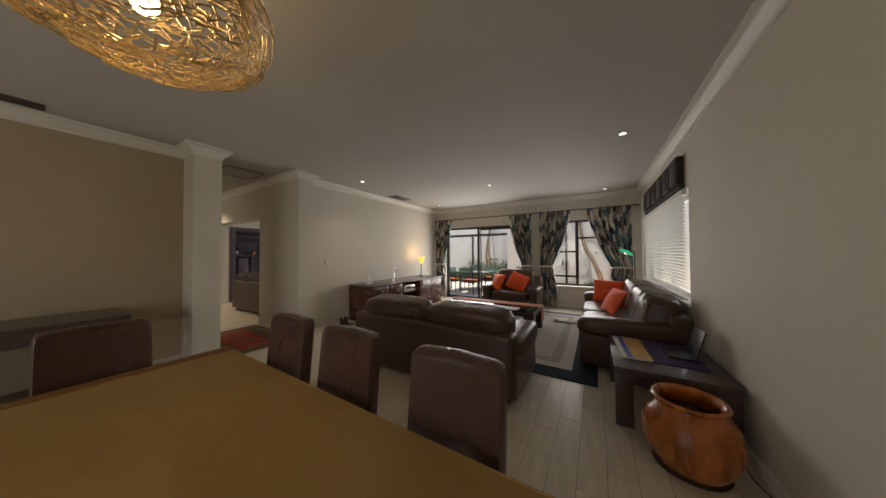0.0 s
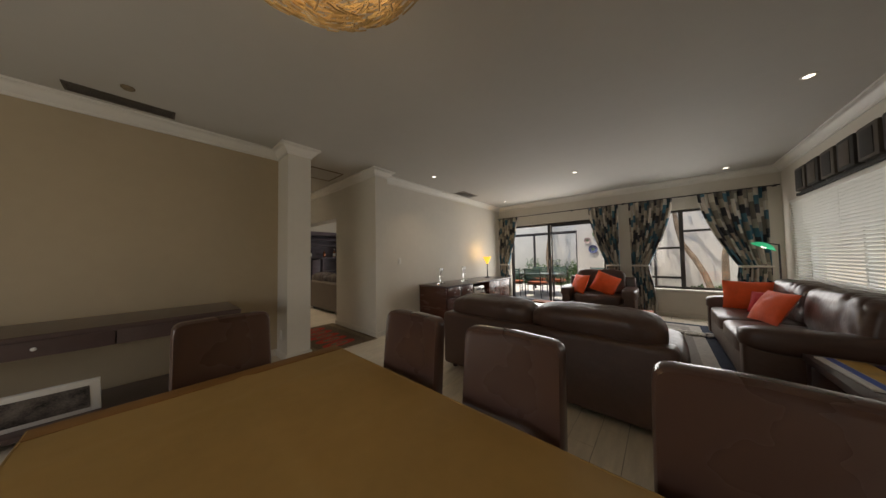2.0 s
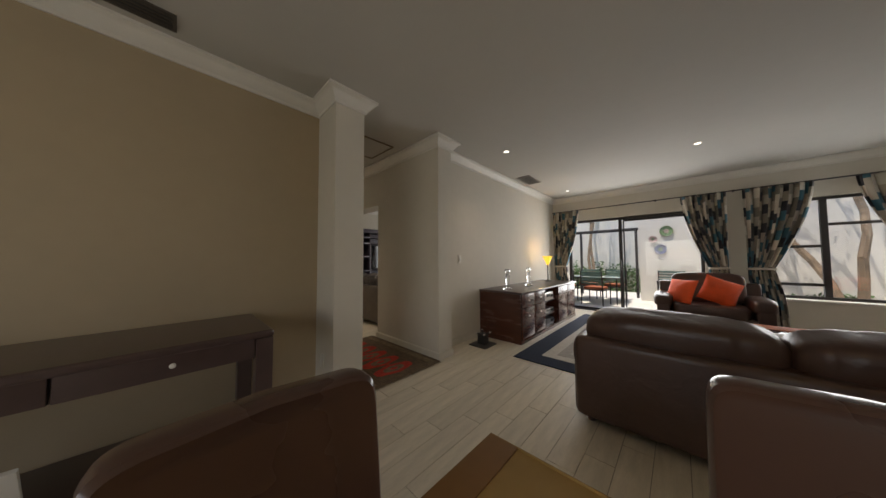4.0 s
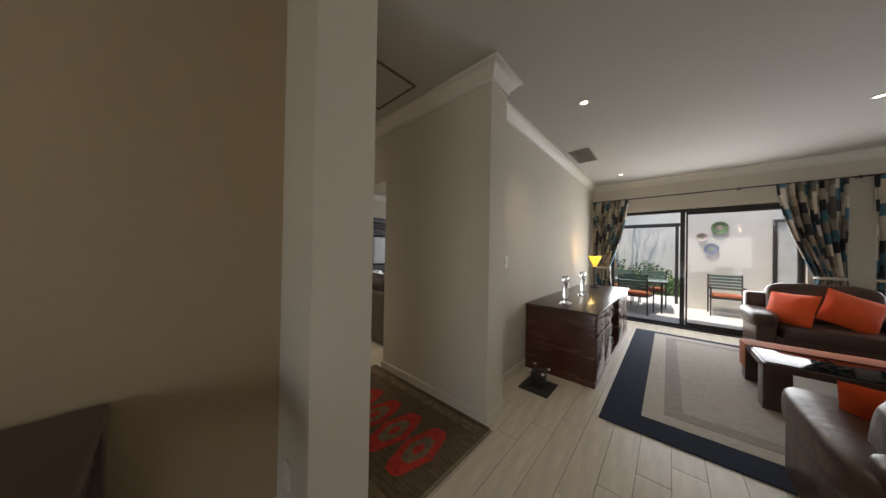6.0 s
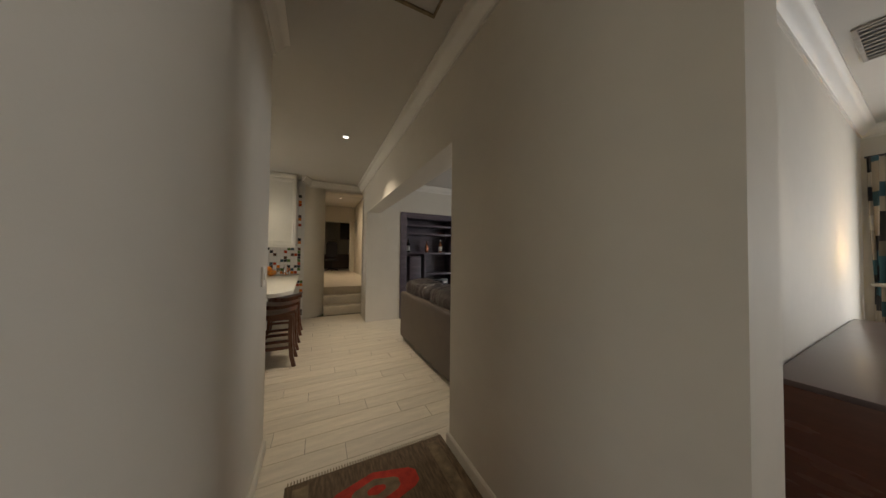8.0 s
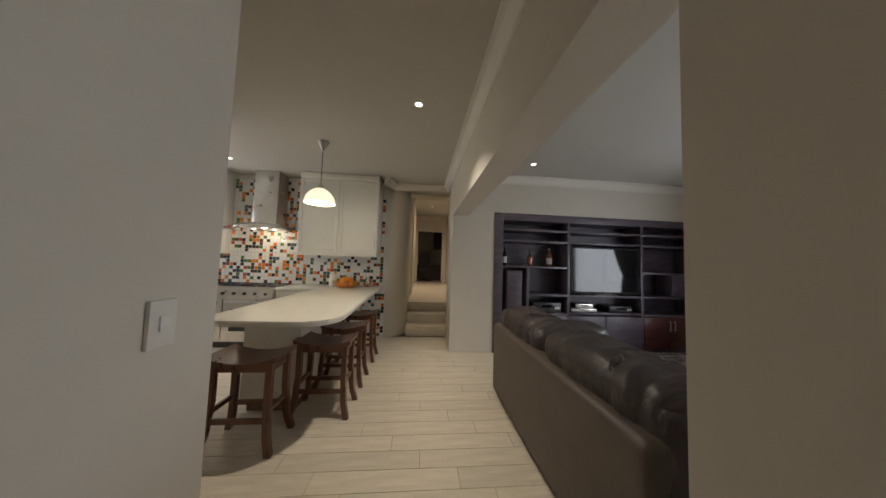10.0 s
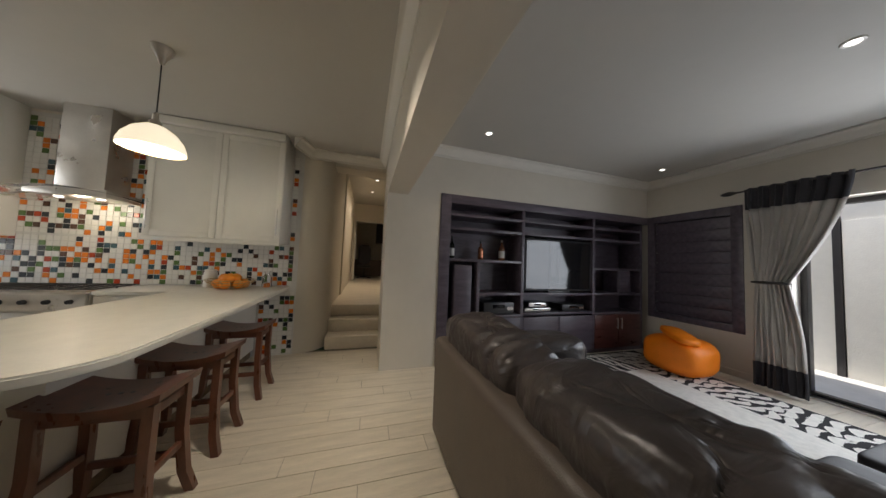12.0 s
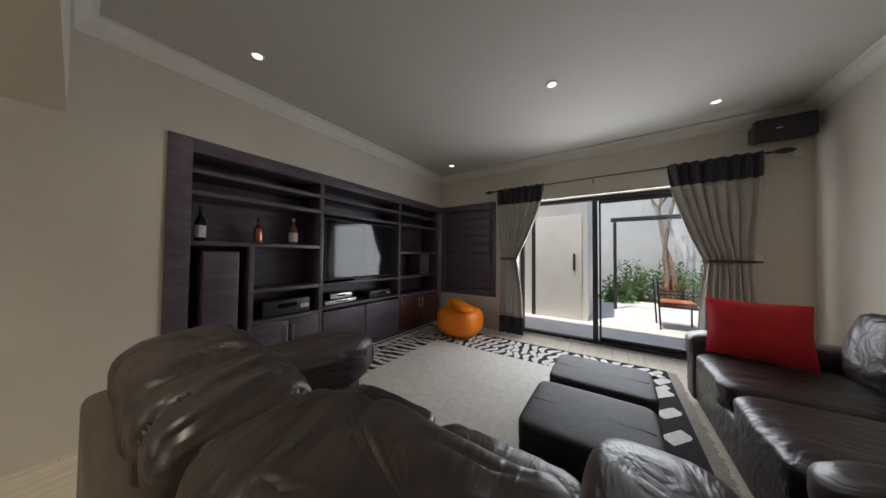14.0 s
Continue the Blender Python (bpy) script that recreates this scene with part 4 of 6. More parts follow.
# sideboard
sb = thing("sideboard", "long mahogany sideboard with drawers and hi-fi niche", "sideboard", 0, 0, 0)
SX0, SX1, SY0, SY1, SZ = -4.39, -3.66, 3.93, 6.50, 0.75
part("top", boxm(SX0, SX1 + 0.015, SY0 - 0.02, SY1 + 0.02, SZ - 0.03, SZ, 0.008), DARKWOOD, sb)
part("side_panel", boxm(SX0, SX1 - 0.02, SY0, SY0 + 0.03, 0.05, SZ - 0.03, 0.003), MAHOG, sb)
part("side_panel", boxm(SX0, SX1 - 0.02, SY1 - 0.03, SY1, 0.05, SZ - 0.03, 0.003), MAHOG, sb)
part("back_panel", boxm(SX0, SX0 + 0.02, SY0 + 0.03, SY1 - 0.03, 0.05, SZ - 0.03), MAHOG, sb)
part("plinth", boxm(SX0, SX1 - 0.01, SY0 - 0.008, SY1 + 0.008, 0, 0.06, 0.005), MAHOG, sb)
part("divider", boxm(SX0 + 0.02, SX1 - 0.03, 4.82, 4.85, 0.06, SZ - 0.03), MAHOG, sb)
part("divider", boxm(SX0 + 0.02, SX1 - 0.03, 5.42, 5.45, 0.06, SZ - 0.03), MAHOG, sb)
for y0, y1, z0, z1 in ((3.96, 4.38, 0.52, 0.71), (4.40, 4.81, 0.52, 0.71), (3.96, 4.38, 0.07, 0.505), (4.40, 4.81, 0.07, 0.505), (5.46, 5.96, 0.07, 0.71), (5.98, 6.47, 0.07, 0.71)):
    d = part("drawer" if z0 > 0.3 else "door", boxm(SX1 - 0.03, SX1 - 0.005, y0, y1, z0, z1, 0.005), MAHOG, sb)
    bm = bmesh.new()
    pad(bm, SX1 + 0.008, (y0 + y1) / 2, (z0 + z1) / 2 if z0 > 0.3 else z1 - 0.12, 0.022, 0.024, 0.024, 0.9, nu=12, nv=8)
    part("knob", bm, CHROME, d, "small steel knob")
for z in (0.26, 0.48):
    part("shelf", boxm(SX0 + 0.02, SX1 - 0.05, 4.85, 5.42, z - 0.01, z + 0.01), MAHOG, sb)
for z, h, mm, nm in ((0.491, 0.15, CHROME, "silver stereo receiver in the sideboard niche"), (0.271, 0.08, CHROME, "slim silver disc player in the niche"), (0.06, 0.11, BLACKP, "black audio box in the niche")):
    a = thing("audio_device", nm, "stereo", -3.86, 5.135, z)
    part("case", boxm(-0.16, 0.13, -0.21, 0.21, 0, h, 0.005), BLACKP, a)
    part("front_panel", boxm(0.131, 0.139, -0.21, 0.21, 0.005, h - 0.005, 0.002), mm, a)
    part("display", boxm(0.140, 0.142, -0.12, 0.06, h * 0.45, h * 0.8), BLACKP, a)
    for k in (0.11, 0.165):
        part("dial", rod(bmesh.new(), (0.139, k, h * 0.5), (0.155, k, h * 0.5), min(0.022, h * 0.3), n=14), BLACKP, a)

for y, s in ((4.2, 1.0), (4.99, 1.02)):
    v = thing("candlestick", "tall clear crystal candlestick on the sideboard", "candlestick", -4.03, y, SZ + 0.001, group="crystal candlesticks")
    part("base", boxm(-0.055, 0.055, -0.055, 0.055, 0, 0.022, 0.006), CRYSTAL, v)
    part("stem", lathe(bmesh.new(), [(0.03, 0.023), (0.022, 0.05), (0.03, 0.09), (0.033, 0.16), (0.03, 0.23), (0.02, 0.25)], n=12), CRYSTAL, v)
    part("cup", lathe(bmesh.new(), [(0.02, 0.251), (0.042, 0.27), (0.045, 0.315 * s), (0.03, 0.32 * s), (0.027, 0.285)], n=12), CRYSTAL, v)
tl = thing("table_lamp", "slim table lamp with lit yellow glass shade", "lamp", -4.10, 6.12, SZ + 0.001)
part("base", lathe(bmesh.new(), [(0.075, 0), (0.075, 0.012), (0.02, 0.03), (0.012, 0.05)], n=20), BLACKM, tl)
part("stem", lathe(bmesh.new(), [(0.010, 0.05), (0.016, 0.14), (0.009, 0.22), (0.013, 0.36)], n=12), BLACKM, tl)
part("shade", lathe(bmesh.new(), [(0.022, 0.36), (0.045, 0.42), (0.075, 0.48), (0.105, 0.545), (0.10, 0.546), (0.07, 0.485), (0.04, 0.43), (0.02, 0.375)], n=24), SHADEY, tl)
point_lamp("table_lamp_glow", -4.10, 6.12, SZ + 0.60, 2.2, (1.0, 0.72, 0.30), 0.04)

# black boot scraper by the sideboard
st = thing("shoe_stand", "black metal stand with pale knobs on a square plate", "stand", -4.10, 3.58, 0, 0)
part("plate", boxm(-0.14, 0.14, -0.15, 0.15, 0, 0.018, 0.004), BLACKM, st)
part("column", boxm(-0.06, 0.06, -0.05, 0.06, 0.018, 0.16, 0.008), BLACKP, st)
for x, y, z in ((-0.06, -0.07, 0.17), (0.07, -0.07, 0.17), (-0.06, 0.07, 0.19), (0.08, 0.06, 0.18)):
    a = part("arm", rod(bmesh.new(), (0, 0, 0.13), (x, y, z), 0.012), BLACKP, st)
    bm = bmesh.new()
    pad(bm, x, y, z, 0.03, 0.03, 0.022, 0.9, nu=12, nv=8)
    part("knob", bm, PAPER, a, "pale round knob")

# side table with books
si = thing("side_table", "dark wooden side table with slab legs", "side table", 0, 0, 0)
part("top", boxm(0.21, 0.94, 2.88, 3.79, 0.42, 0.475, 0.006), DARKWOOD, si)
for y in (2.89, 3.67):
    for x in (0.22, 0.81):
        part("leg", boxm(x, x + 0.12, y, y + 0.10, 0, 0.42, 0.005), DARKWOOD, si)
part("apron", boxm(0.34, 0.81, 2.91, 2.93, 0.34, 0.42), DARKWOOD, si)
mg = thing("magazine", "glossy magazine with yellow, blue and white cover", "magazine", 0.36, 3.40, 0.477, 4)
part("pages", boxm(-0.10, 0.12, -0.30, 0.30, 0, 0.012, 0.002), PAPER, mg)
part("picture", boxm(-0.01, 0.12, -0.29, 0.29, 0.0125, 0.0135), YELLOWP, mg)
part("stripe", boxm(-0.06, -0.015, -0.29, 0.29, 0.0125, 0.0135), BLUEP, mg)
pc = thing("place_mat", "dark purple cloth mat on the side table", "mat", 0.66, 3.40, 0.477)
part("cloth", boxm(-0.17, 0.18, -0.30, 0.30, 0, 0.006, 0.002), PURPLE, pc)
tp = thing("photo_stand", "black folding photo stand on the purple mat", "photo stand", 0.72, 3.40, 0.484)
part("base", boxm(-0.10, 0.10, -0.14, 0.14, 0, 0.022, 0.005), BLACKP, tp)
o = part("panel", boxm(-0.006, 0.006, -0.13, 0.13, 0, 0.24, 0.003), BLACKP, tp)
o.matrix_basis = pose(0.08, 0, 0.02, 0, 14, 0)

# clay pot
pt = thing("clay_pot", "large orange glazed clay pot with streaks", "pot", 0.60, 2.64, 0)
part("foot", lathe(bmesh.new(), [(0.19, 0), (0.20, 0.02), (0.195, 0.035), (0.18, 0.04)], n=36, sx=1.05, sy=0.95), POTIN, pt)
part("body", lathe(bmesh.new(), [(0.19, 0.036), (0.235, 0.10), (0.262, 0.18), (0.268, 0.25), (0.25, 0.32), (0.20, 0.385), (0.178, 0.41), (0.175, 0.425), (0.16, 0.425), (0.165, 0.40), (0.185, 0.37), (0.23, 0.30), (0.24, 0.2), (0.18, 0.06)], n=40), POT, pt)
part("rim", lathe(bmesh.new(), [(0.165, 0.418), (0.185, 0.418), (0.205, 0.432), (0.21, 0.446), (0.20, 0.456), (0.18, 0.452), (0.165, 0.435)], n=40, cap=False), POT, pt, "rolled clay rim")
# dark disc below the neck paints the shade of the pot's inside
part("hollow", lathe(bmesh.new(), [(0.001, 0.335), (0.205, 0.335), (0.205, 0.33), (0.001, 0.33)], n=32), POTIN, pt, "dark disc for the shade inside the pot")
pt.scale = (0.92, 0.92, 0.99)
STREAK = mat("pale_glaze_streak", (0.62, 0.30, 0.09), 0.35, vary=0.3, scale=20)
rg = random.Random(11)
for i in range(26):
    a0 = rg.uniform(0, 2 * math.pi)
    bm = bmesh.new()
    z0, z1 = rg.uniform(0.07, 0.16), rg.uniform(0.24, 0.36)
    prof = [(0.19, 0.036), (0.235, 0.10), (0.262, 0.18), (0.268, 0.25), (0.25, 0.32), (0.20, 0.385)]
    pr = []
    for k in range(7):
        z = z0 + (z1 - z0) * k / 6
        for (ra, za), (rb, zb) in zip(prof, prof[1:]):
            if za <= z <= zb:
                r0 = ra + (rb - ra) * (z - za) / (zb - za)
        a = a0 + 0.03 * math.sin(k * 1.3 + i)
        pr.append(((r0 + 0.001) * math.cos(a), (r0 + 0.001) * math.sin(a), z))
    rows = []
    for k, p in enumerate(pr):
        wd = 0.0045 * math.sin(math.pi * (k + 0.5) / 7)
        tx, ty = -math.sin(a0) * wd, math.cos(a0) * wd
        rows.append([bm.verts.new((p[0] * s + tx * g, p[1] * s + ty * g, p[2])) for s, g in ((0.985, -1), (1.004, -0.6), (1.004, 0.6), (0.985, 1))])
    for p, q in zip(rows, rows[1:]):
        for k in range(4):
            bm.faces.new((p[k], p[(k + 1) % 4], q[(k + 1) % 4], q[k]))
    part("streak", bm, STREAK, pt)
wc = thing("cable", "thin beige cable on the floor along the wall", "cable", 0, 0, 0)
bm = bmesh.new()
pp = [(0.93, 2.9 - 0.09 * k, 0.006 + 0.0 * k) for k in range(16)]
pp = [(x - 0.03 * math.sin(k * 0.9), y, z) for k, (x, y, z) in enumerate(pp)]
for p, q in zip(pp, pp[1:]):
    rod(bm, p, q, 0.005, n=6)
part("wire", bm, KILIMB, wc)

# green reading lamp
gl = thing("floor_lamp", "black floor lamp with green glass shade", "floor lamp", 0.78, 6.80, 0)
part("base", lathe(bmesh.new(), [(0.13, 0), (0.13, 0.015), (0.02, 0.03)], n=24), BLACKM, gl)
part("pole", rod(bmesh.new(), (0, 0, 0.02), (0, 0, 1.42), 0.011), BLACKM, gl)
part("neck", rod(bmesh.new(), (0, 0, 1.41), (-0.12, 0, 1.44), 0.009), BLACKM, gl)
o = part("shade", lathe(bmesh.new(), [(0.02, 0.07), (0.06, 0.055), (0.10, 0.0), (0.095, 0.0), (0.055, 0.045), (0.018, 0.06)], n=24), emitter("lit_green_glass", (0.03, 0.55, 0.27), 0.35), gl)
o.matrix_basis = pose(-0.16, 0, 1.38, 0, 28, 0) @ Matrix.Diagonal((1.5, 0.9, 1, 1))
o = part("bulb", lathe(bmesh.new(), [(0.005, 0.0), (0.035, 0.01), (0.03, 0.04), (0.01, 0.05)], n=16), emitter("green_lamp_bulb", (0.9, 1.0, 0.85), 1.2), gl)
o.matrix_basis = pose(-0.16, 0, 1.365, 0, 28, 0)

# kilim in the passage
kl = thing("kilim_rug", "brown kilim rug with red diamond medallions", "rug", 0, 0, 0)
part("field", boxm(-5.66, -4.14, 1.76, 2.73, 0.0005, 0.008, 0.002), KILIM, kl)
for y in (1.80, 2.60):
    part("band", boxm(-5.62, -4.18, y, y + 0.08, 0.0082, 0.0092), KILIMB, kl)


def diamond(cx, cy, rx, ry, z, steps=5):
    """A stepped hexagon as woven in kilims."""
    bm = bmesh.new()
    pts = [(-1, 0), (-0.55, 0.85), (-0.3, 1), (0.3, 1), (0.55, 0.85), (1, 0), (0.55, -0.85), (0.3, -1), (-0.3, -1), (-0.55, -0.85)]
    bm.faces.new([bm.verts.new((cx + px * rx, cy + py * ry, z)) for px, py in pts])
    ext = bmesh.ops.extrude_face_region(bm, geom=bm.faces[:])
    bmesh.ops.translate(bm, verts=[v for v in ext["geom"] if isinstance(v, bmesh.types.BMVert)], vec=(0, 0, -0.0008))
    return bm


for i in range(5):
    cx = -5.42 + i * 0.26
    m = part("medallion", diamond(cx, 2.22, 0.125, 0.24, 0.0098), KILIMR, kl, "red woven medallion")
    part("medallion_field", diamond(cx, 2.22, 0.075, 0.13, 0.0108), KILIMB, m)
    part("medallion_core", diamond(cx, 2.22, 0.03, 0.05, 0.0118), KILIMR, m)
for x in [-5.66, -4.14]:
    bm = bmesh.new()
    for k in range(60):
        y = 1.77 + k * 0.016
        box(bm, min(x, x + (0.03 if x > -5 else -0.03)), max(x, x + (0.03 if x > -5 else -0.03)), y, y + 0.006, 0.001, 0.004)
    tagged(part("fringe", bm, KILIMB, kl), kind="stuff")


# ---- family room ----
# built-in media unit in the recess of the wall
mu = thing("media_unit", "built-in dark wenge media wall with shelves", "media unit", 0, 0, 0)
UX, UD = -9.0, -9.40
part("back_panel", boxm(UD, UD + 0.02, 3.42, YT, 0, 2.2), UNITW, mu)
part("frame_side", boxm(UD + 0.02, UX, 3.42, 3.56, 0, 2.2, 0.004), UNITW, mu)
part("frame_top", boxm(UD + 0.02, UX, 3.56, YT - 0.002, 2.085, 2.2, 0.004), UNITW, mu)
part("plinth", boxm(UD + 0.02, UX - 0.03, 3.56, YT - 0.002, 0, 0.06), UNITW, mu)
for y, z0 in ((4.64, 0.06), (5.93, 0.06), (6.95, 0.06)):
    part("upright", boxm(UD + 0.02, UX - 0.01, y, y + 0.045, z0, 2.085, 0.003), UNITW, mu)
part("upright", boxm(UD + 0.02, UX - 0.01, 3.96, 4.0, 0.06, 1.33, 0.003), UNITW, mu)
for y0, y1, z in ((3.56, 4.64, 1.94), (3.56, 4.64, 1.76), (3.56, 4.64, 1.345), (4.0, 4.64, 0.90), (4.0, 4.64, 0.60),
                  (4.685, 5.93, 1.94), (4.685, 5.93, 1.76), (4.685, 5.93, 0.90), (4.685, 5.93, 0.62),
                  (5.975, 6.95, 1.94), (5.975, 6.95, 1.76), (5.975, 6.95, 1.30), (5.975, 6.95, 0.90), (5.975, 6.95, 0.60)):
    part("shelf", boxm(UD + 0.02, UX - 0.012, y0, y1, z - 0.018, z + 0.018, 0.003), UNITW, mu)
for y0, y1, m, hs in ((4.0, 4.32, UNITW, 4.29), (4.325, 4.64, UNITW, 4.355), (4.69, 5.3, UNITW, 0), (5.305, 5.93, UNITW, 0), (5.98, 6.46, UNITRED, 6.42), (6.465, 6.95, UNITRED, 6.505)):
    d = part("door", boxm(UX - 0.03, UX - 0.006, y0 + 0.003, y1 - 0.003, 0.065, 0.578, 0.003), m, mu)
    if hs:
        bm = rod(bmesh.new(), (UX + 0.022, hs, 0.36), (UX + 0.022, hs, 0.53), 0.007, n=10)
        rod(bm, (UX - 0.008, hs, 0.38), (UX + 0.022, hs, 0.38), 0.005, n=8)
        rod(bm, (UX - 0.008, hs, 0.51), (UX + 0.022, hs, 0.51), 0.005, n=8)
        part("handle", bm, CHROME, d, "brushed steel bar handle")
tv = thing("television", "flat black television reflecting the patio door", "television", UX - 0.05, 5.31, 0.945)
part("frame", boxm(-0.05, 0.02, -0.60, 0.60, 0.0, 0.76, 0.006), BLACKP, tv)
part("screen", boxm(0.0205, 0.0225, -0.575, 0.575, 0.03, 0.735), SCREEN, tv)
part("stand", boxm(-0.1, 0.03, -0.2, 0.2, -0.025, 0.0, 0.004), BLACKP, tv)


def tower_speaker(x, y, z, h, label):
    s = thing("tower_speaker", label, "loudspeaker", x, y, z, group="tower speakers")
    part("cabinet", boxm(-0.14, 0.13, -0.13, 0.13, 0, h, 0.008), UNITW, s)
    part("grille", boxm(0.131, 0.15, -0.122, 0.122, 0.02, h - 0.01, 0.008), UNITW, s, "dark cloth grille")


tower_speaker(-9.17, 3.765, 0.061, 1.22, "tall dark floor-standing loudspeaker in the unit")
tower_speaker(-9.17, 6.62, 0.92, 0.36, "small dark loudspeaker on the unit's shelf")


def device(x, y, z, w, d, h, front, label):
    a = thing("media_player", label, "electronics", x, y, z)
    part("case", boxm(-d / 2, d / 2, -w / 2, w / 2, 0.008, h, 0.005), BLACKP, a)
    part("front_panel", boxm(d / 2 + 0.0005, d / 2 + 0.008, -w / 2, w / 2, 0.010, h - 0.004, 0.002), front, a)
    for k in (-0.38, 0.38):
        part("foot", rod(bmesh.new(), (d / 2 - 0.05, w * k, 0), (d / 2 - 0.05, w * k, 0.009), 0.014, n=10), CHROME, a)
    part("display", boxm(d / 2 + 0.0085, d / 2 + 0.010, -w * 0.2, w * 0.2, h * 0.5, h * 0.8), SCREEN, a)
    for k in (0.32, 0.42):
        part("dial", rod(bmesh.new(), (d / 2 + 0.008, w * k, h * 0.5), (d / 2 + 0.02, w * k, h * 0.5), h * 0.16, n=12), CHROME, a)


device(-9.2, 4.32, 0.62, 0.46, 0.3, 0.16, BLACKP, "black amplifier with steel feet on the shelf")
device(-9.2, 4.96, 0.64, 0.44, 0.28, 0.055, CHROME, "slim silver disc player on the shelf")
device(-9.2, 4.98, 0.697, 0.30, 0.22, 0.07, CHROME, "small silver decoder stacked on the player")
device(-9.2, 5.6, 0.64, 0.40, 0.28, 0.10, BLACKP, "black decoder on the shelf")


def bottle(y, h, r, glass, label, cap, lab):
    b = thing("bottle", label, "bottle", -9.22, y, 1.365, group="bottles on the shelf")
    part("glass", lathe(bmesh.new(), [(r * 0.9, 0), (r, 0.01), (r, h * 0.55), (r * 0.85, h * 0.63), (r * 0.33, h * 0.74), (r * 0.3, h * 0.9), (r * 0.2, h * 0.9)], n=18), glass, b)
    part("cap", lathe(bmesh.new(), [(r * 0.36, h * 0.88), (r * 0.36, h), (r * 0.1, h)], n=14), cap, b)
    part("paper_label", lathe(bmesh.new(), [(r * 1.015, h * 0.12), (r * 1.02, h * 0.13), (r * 1.02, h * 0.45), (r * 1.015, h * 0.46)], n=18), lab, b)


WINE = mat("dark_bottle_glass", (0.008, 0.012, 0.008), 0.08)
AMBER = mat("amber_liquor", (0.24, 0.10, 0.05), 0.1)
COPPER = mat("copper", (0.50, 0.20, 0.12), 0.25, metal=0.9)
bottle(3.66, 0.31, 0.038, WINE, "dark wine bottle with pale label", BLACKP, PAPER)
bottle(4.10, 0.26, 0.042, COPPER, "copper coloured bottle on the shelf", BLACKP, COPPER)
bottle(4.44, 0.30, 0.045, AMBER, "amber spirits bottle with cream label", PAPER, PAPER)

# slatted dark panel beside the patio door
sp = thing("louvre_panel", "dark wenge louvred panel in the wall", "panel", 0, 0, 0)
part("backing", boxm(-8.92, -7.98, YT + 0.09, YT + 0.11, 0.62, 2.10), UNITW, sp)
for a in ((-9.0, -8.90, 0.55, 2.2), (-7.98, -7.87, 0.55, 2.2), (-8.90, -7.98, 2.085, 2.2), (-8.90, -7.98, 0.55, 0.64)):
    part("frame", boxm(a[0], a[1], YT - 0.022, YT + 0.04, a[2], a[3], 0.004), UNITW, sp)
for k in range(9):
    o = part("louvre", boxm(-8.90, -7.98, -0.008, 0.008, -0.075, 0.075, 0.002), UNITW, sp)
    o.matrix_basis = pose(0, YT + 0.03, 0.73 + k * 0.158, 6, 0, 0)

# black leather sofas
sofa("sofa", "black leather sofa with plump creased cushions", -6.88, 3.59, 180, 1.92, 1.05, 2, BLACKL, back_h=0.88, seat_h=0.46, arm_h=0.68, arm_w=0.34, wrinkle=0.013, outer=SOFASIDE, roll=0.28, draped=0.01)
sofa("sofa", "black leather sofa against the family room wall", -5.13, 5.25, -90, 2.0, 1.10, 2, BLACKL, back_h=0.86, seat_h=0.46, arm_h=0.60, arm_w=0.26, wrinkle=0.013, roll=0.2)
b = thing("bolster", "black leather bolster on the sofa", "cushion", -7.36, 3.66, 0.0, 0)
bm = bmesh.new()
pad(bm, 0, 0, 0.74, 0.30, 0.62, 0.25, 0.6, 0.010, 5, 3)
part("roll", bm, BLACKL, b)
for yy in (-0.29, 0.29):
    bm = bmesh.new()
    pad(bm, 0, yy, 0.74, 0.20, 0.05, 0.17, 0.8, nu=20, nv=10)
    part("end_cap", bm, BLACKL, b)
scatter_cushion(-5.32, 5.92, 0.72, (0.52, 0.44, 0.15), -18, -14, RED, "bright red cushion on the black sofa")


def ottoman(x, y, w, d, h, label):
    o = thing("ottoman", label, "ottoman", x, y, 0.012, group="leather ottomans")
    part("body", boxm(-w / 2 + 0.01, w / 2 - 0.01, -d / 2 + 0.01, d / 2 - 0.01, 0.04, h - 0.10, 0.02, 3), OTTL, o)
    bm = bmesh.new()
    pad(bm, 0, 0, h - 0.06, w, d, 0.13, 0.2, 0.004, 3, w * 9)
    part("cushion", bm, OTTL, o)
    part("seam", boxm(-w / 2 + 0.03, w / 2 - 0.03, -0.003, 0.003, h - 0.002, h + 0.0065), BLACKC, o)
    for fx in (-w / 2 + 0.06, w / 2 - 0.06):
        for fy in (-d / 2 + 0.06, d / 2 - 0.06):
            part("foot", rod(bmesh.new(), (fx, fy, 0), (fx, fy, 0.045), 0.02, n=8), DARKWOOD, o)


ottoman(-6.28, 5.20, 0.61, 0.50, 0.41, "low black leather ottoman on the zebra rug")
ottoman(-6.31, 4.60, 0.61, 0.55, 0.41, "black leather ottoman with stitched top")

# rug with zebra border
zr = thing("zebra_rug", "ivory rug with black and white zebra border", "rug", 0, 0, 0)
ZX0, ZX1, ZY0, ZY1 = -8.97, -5.72, 3.9, 6.74
part("border", boxm(ZX0, ZX1, ZY0, ZY1, 0.0005, 0.008, 0.002), BLACK, zr)
part("field", boxm(-8.37, -6.25, 4.3, 6.11, 0.0082, 0.013, 0.002), RUGWHITE, zr)
rg = random.Random(5)


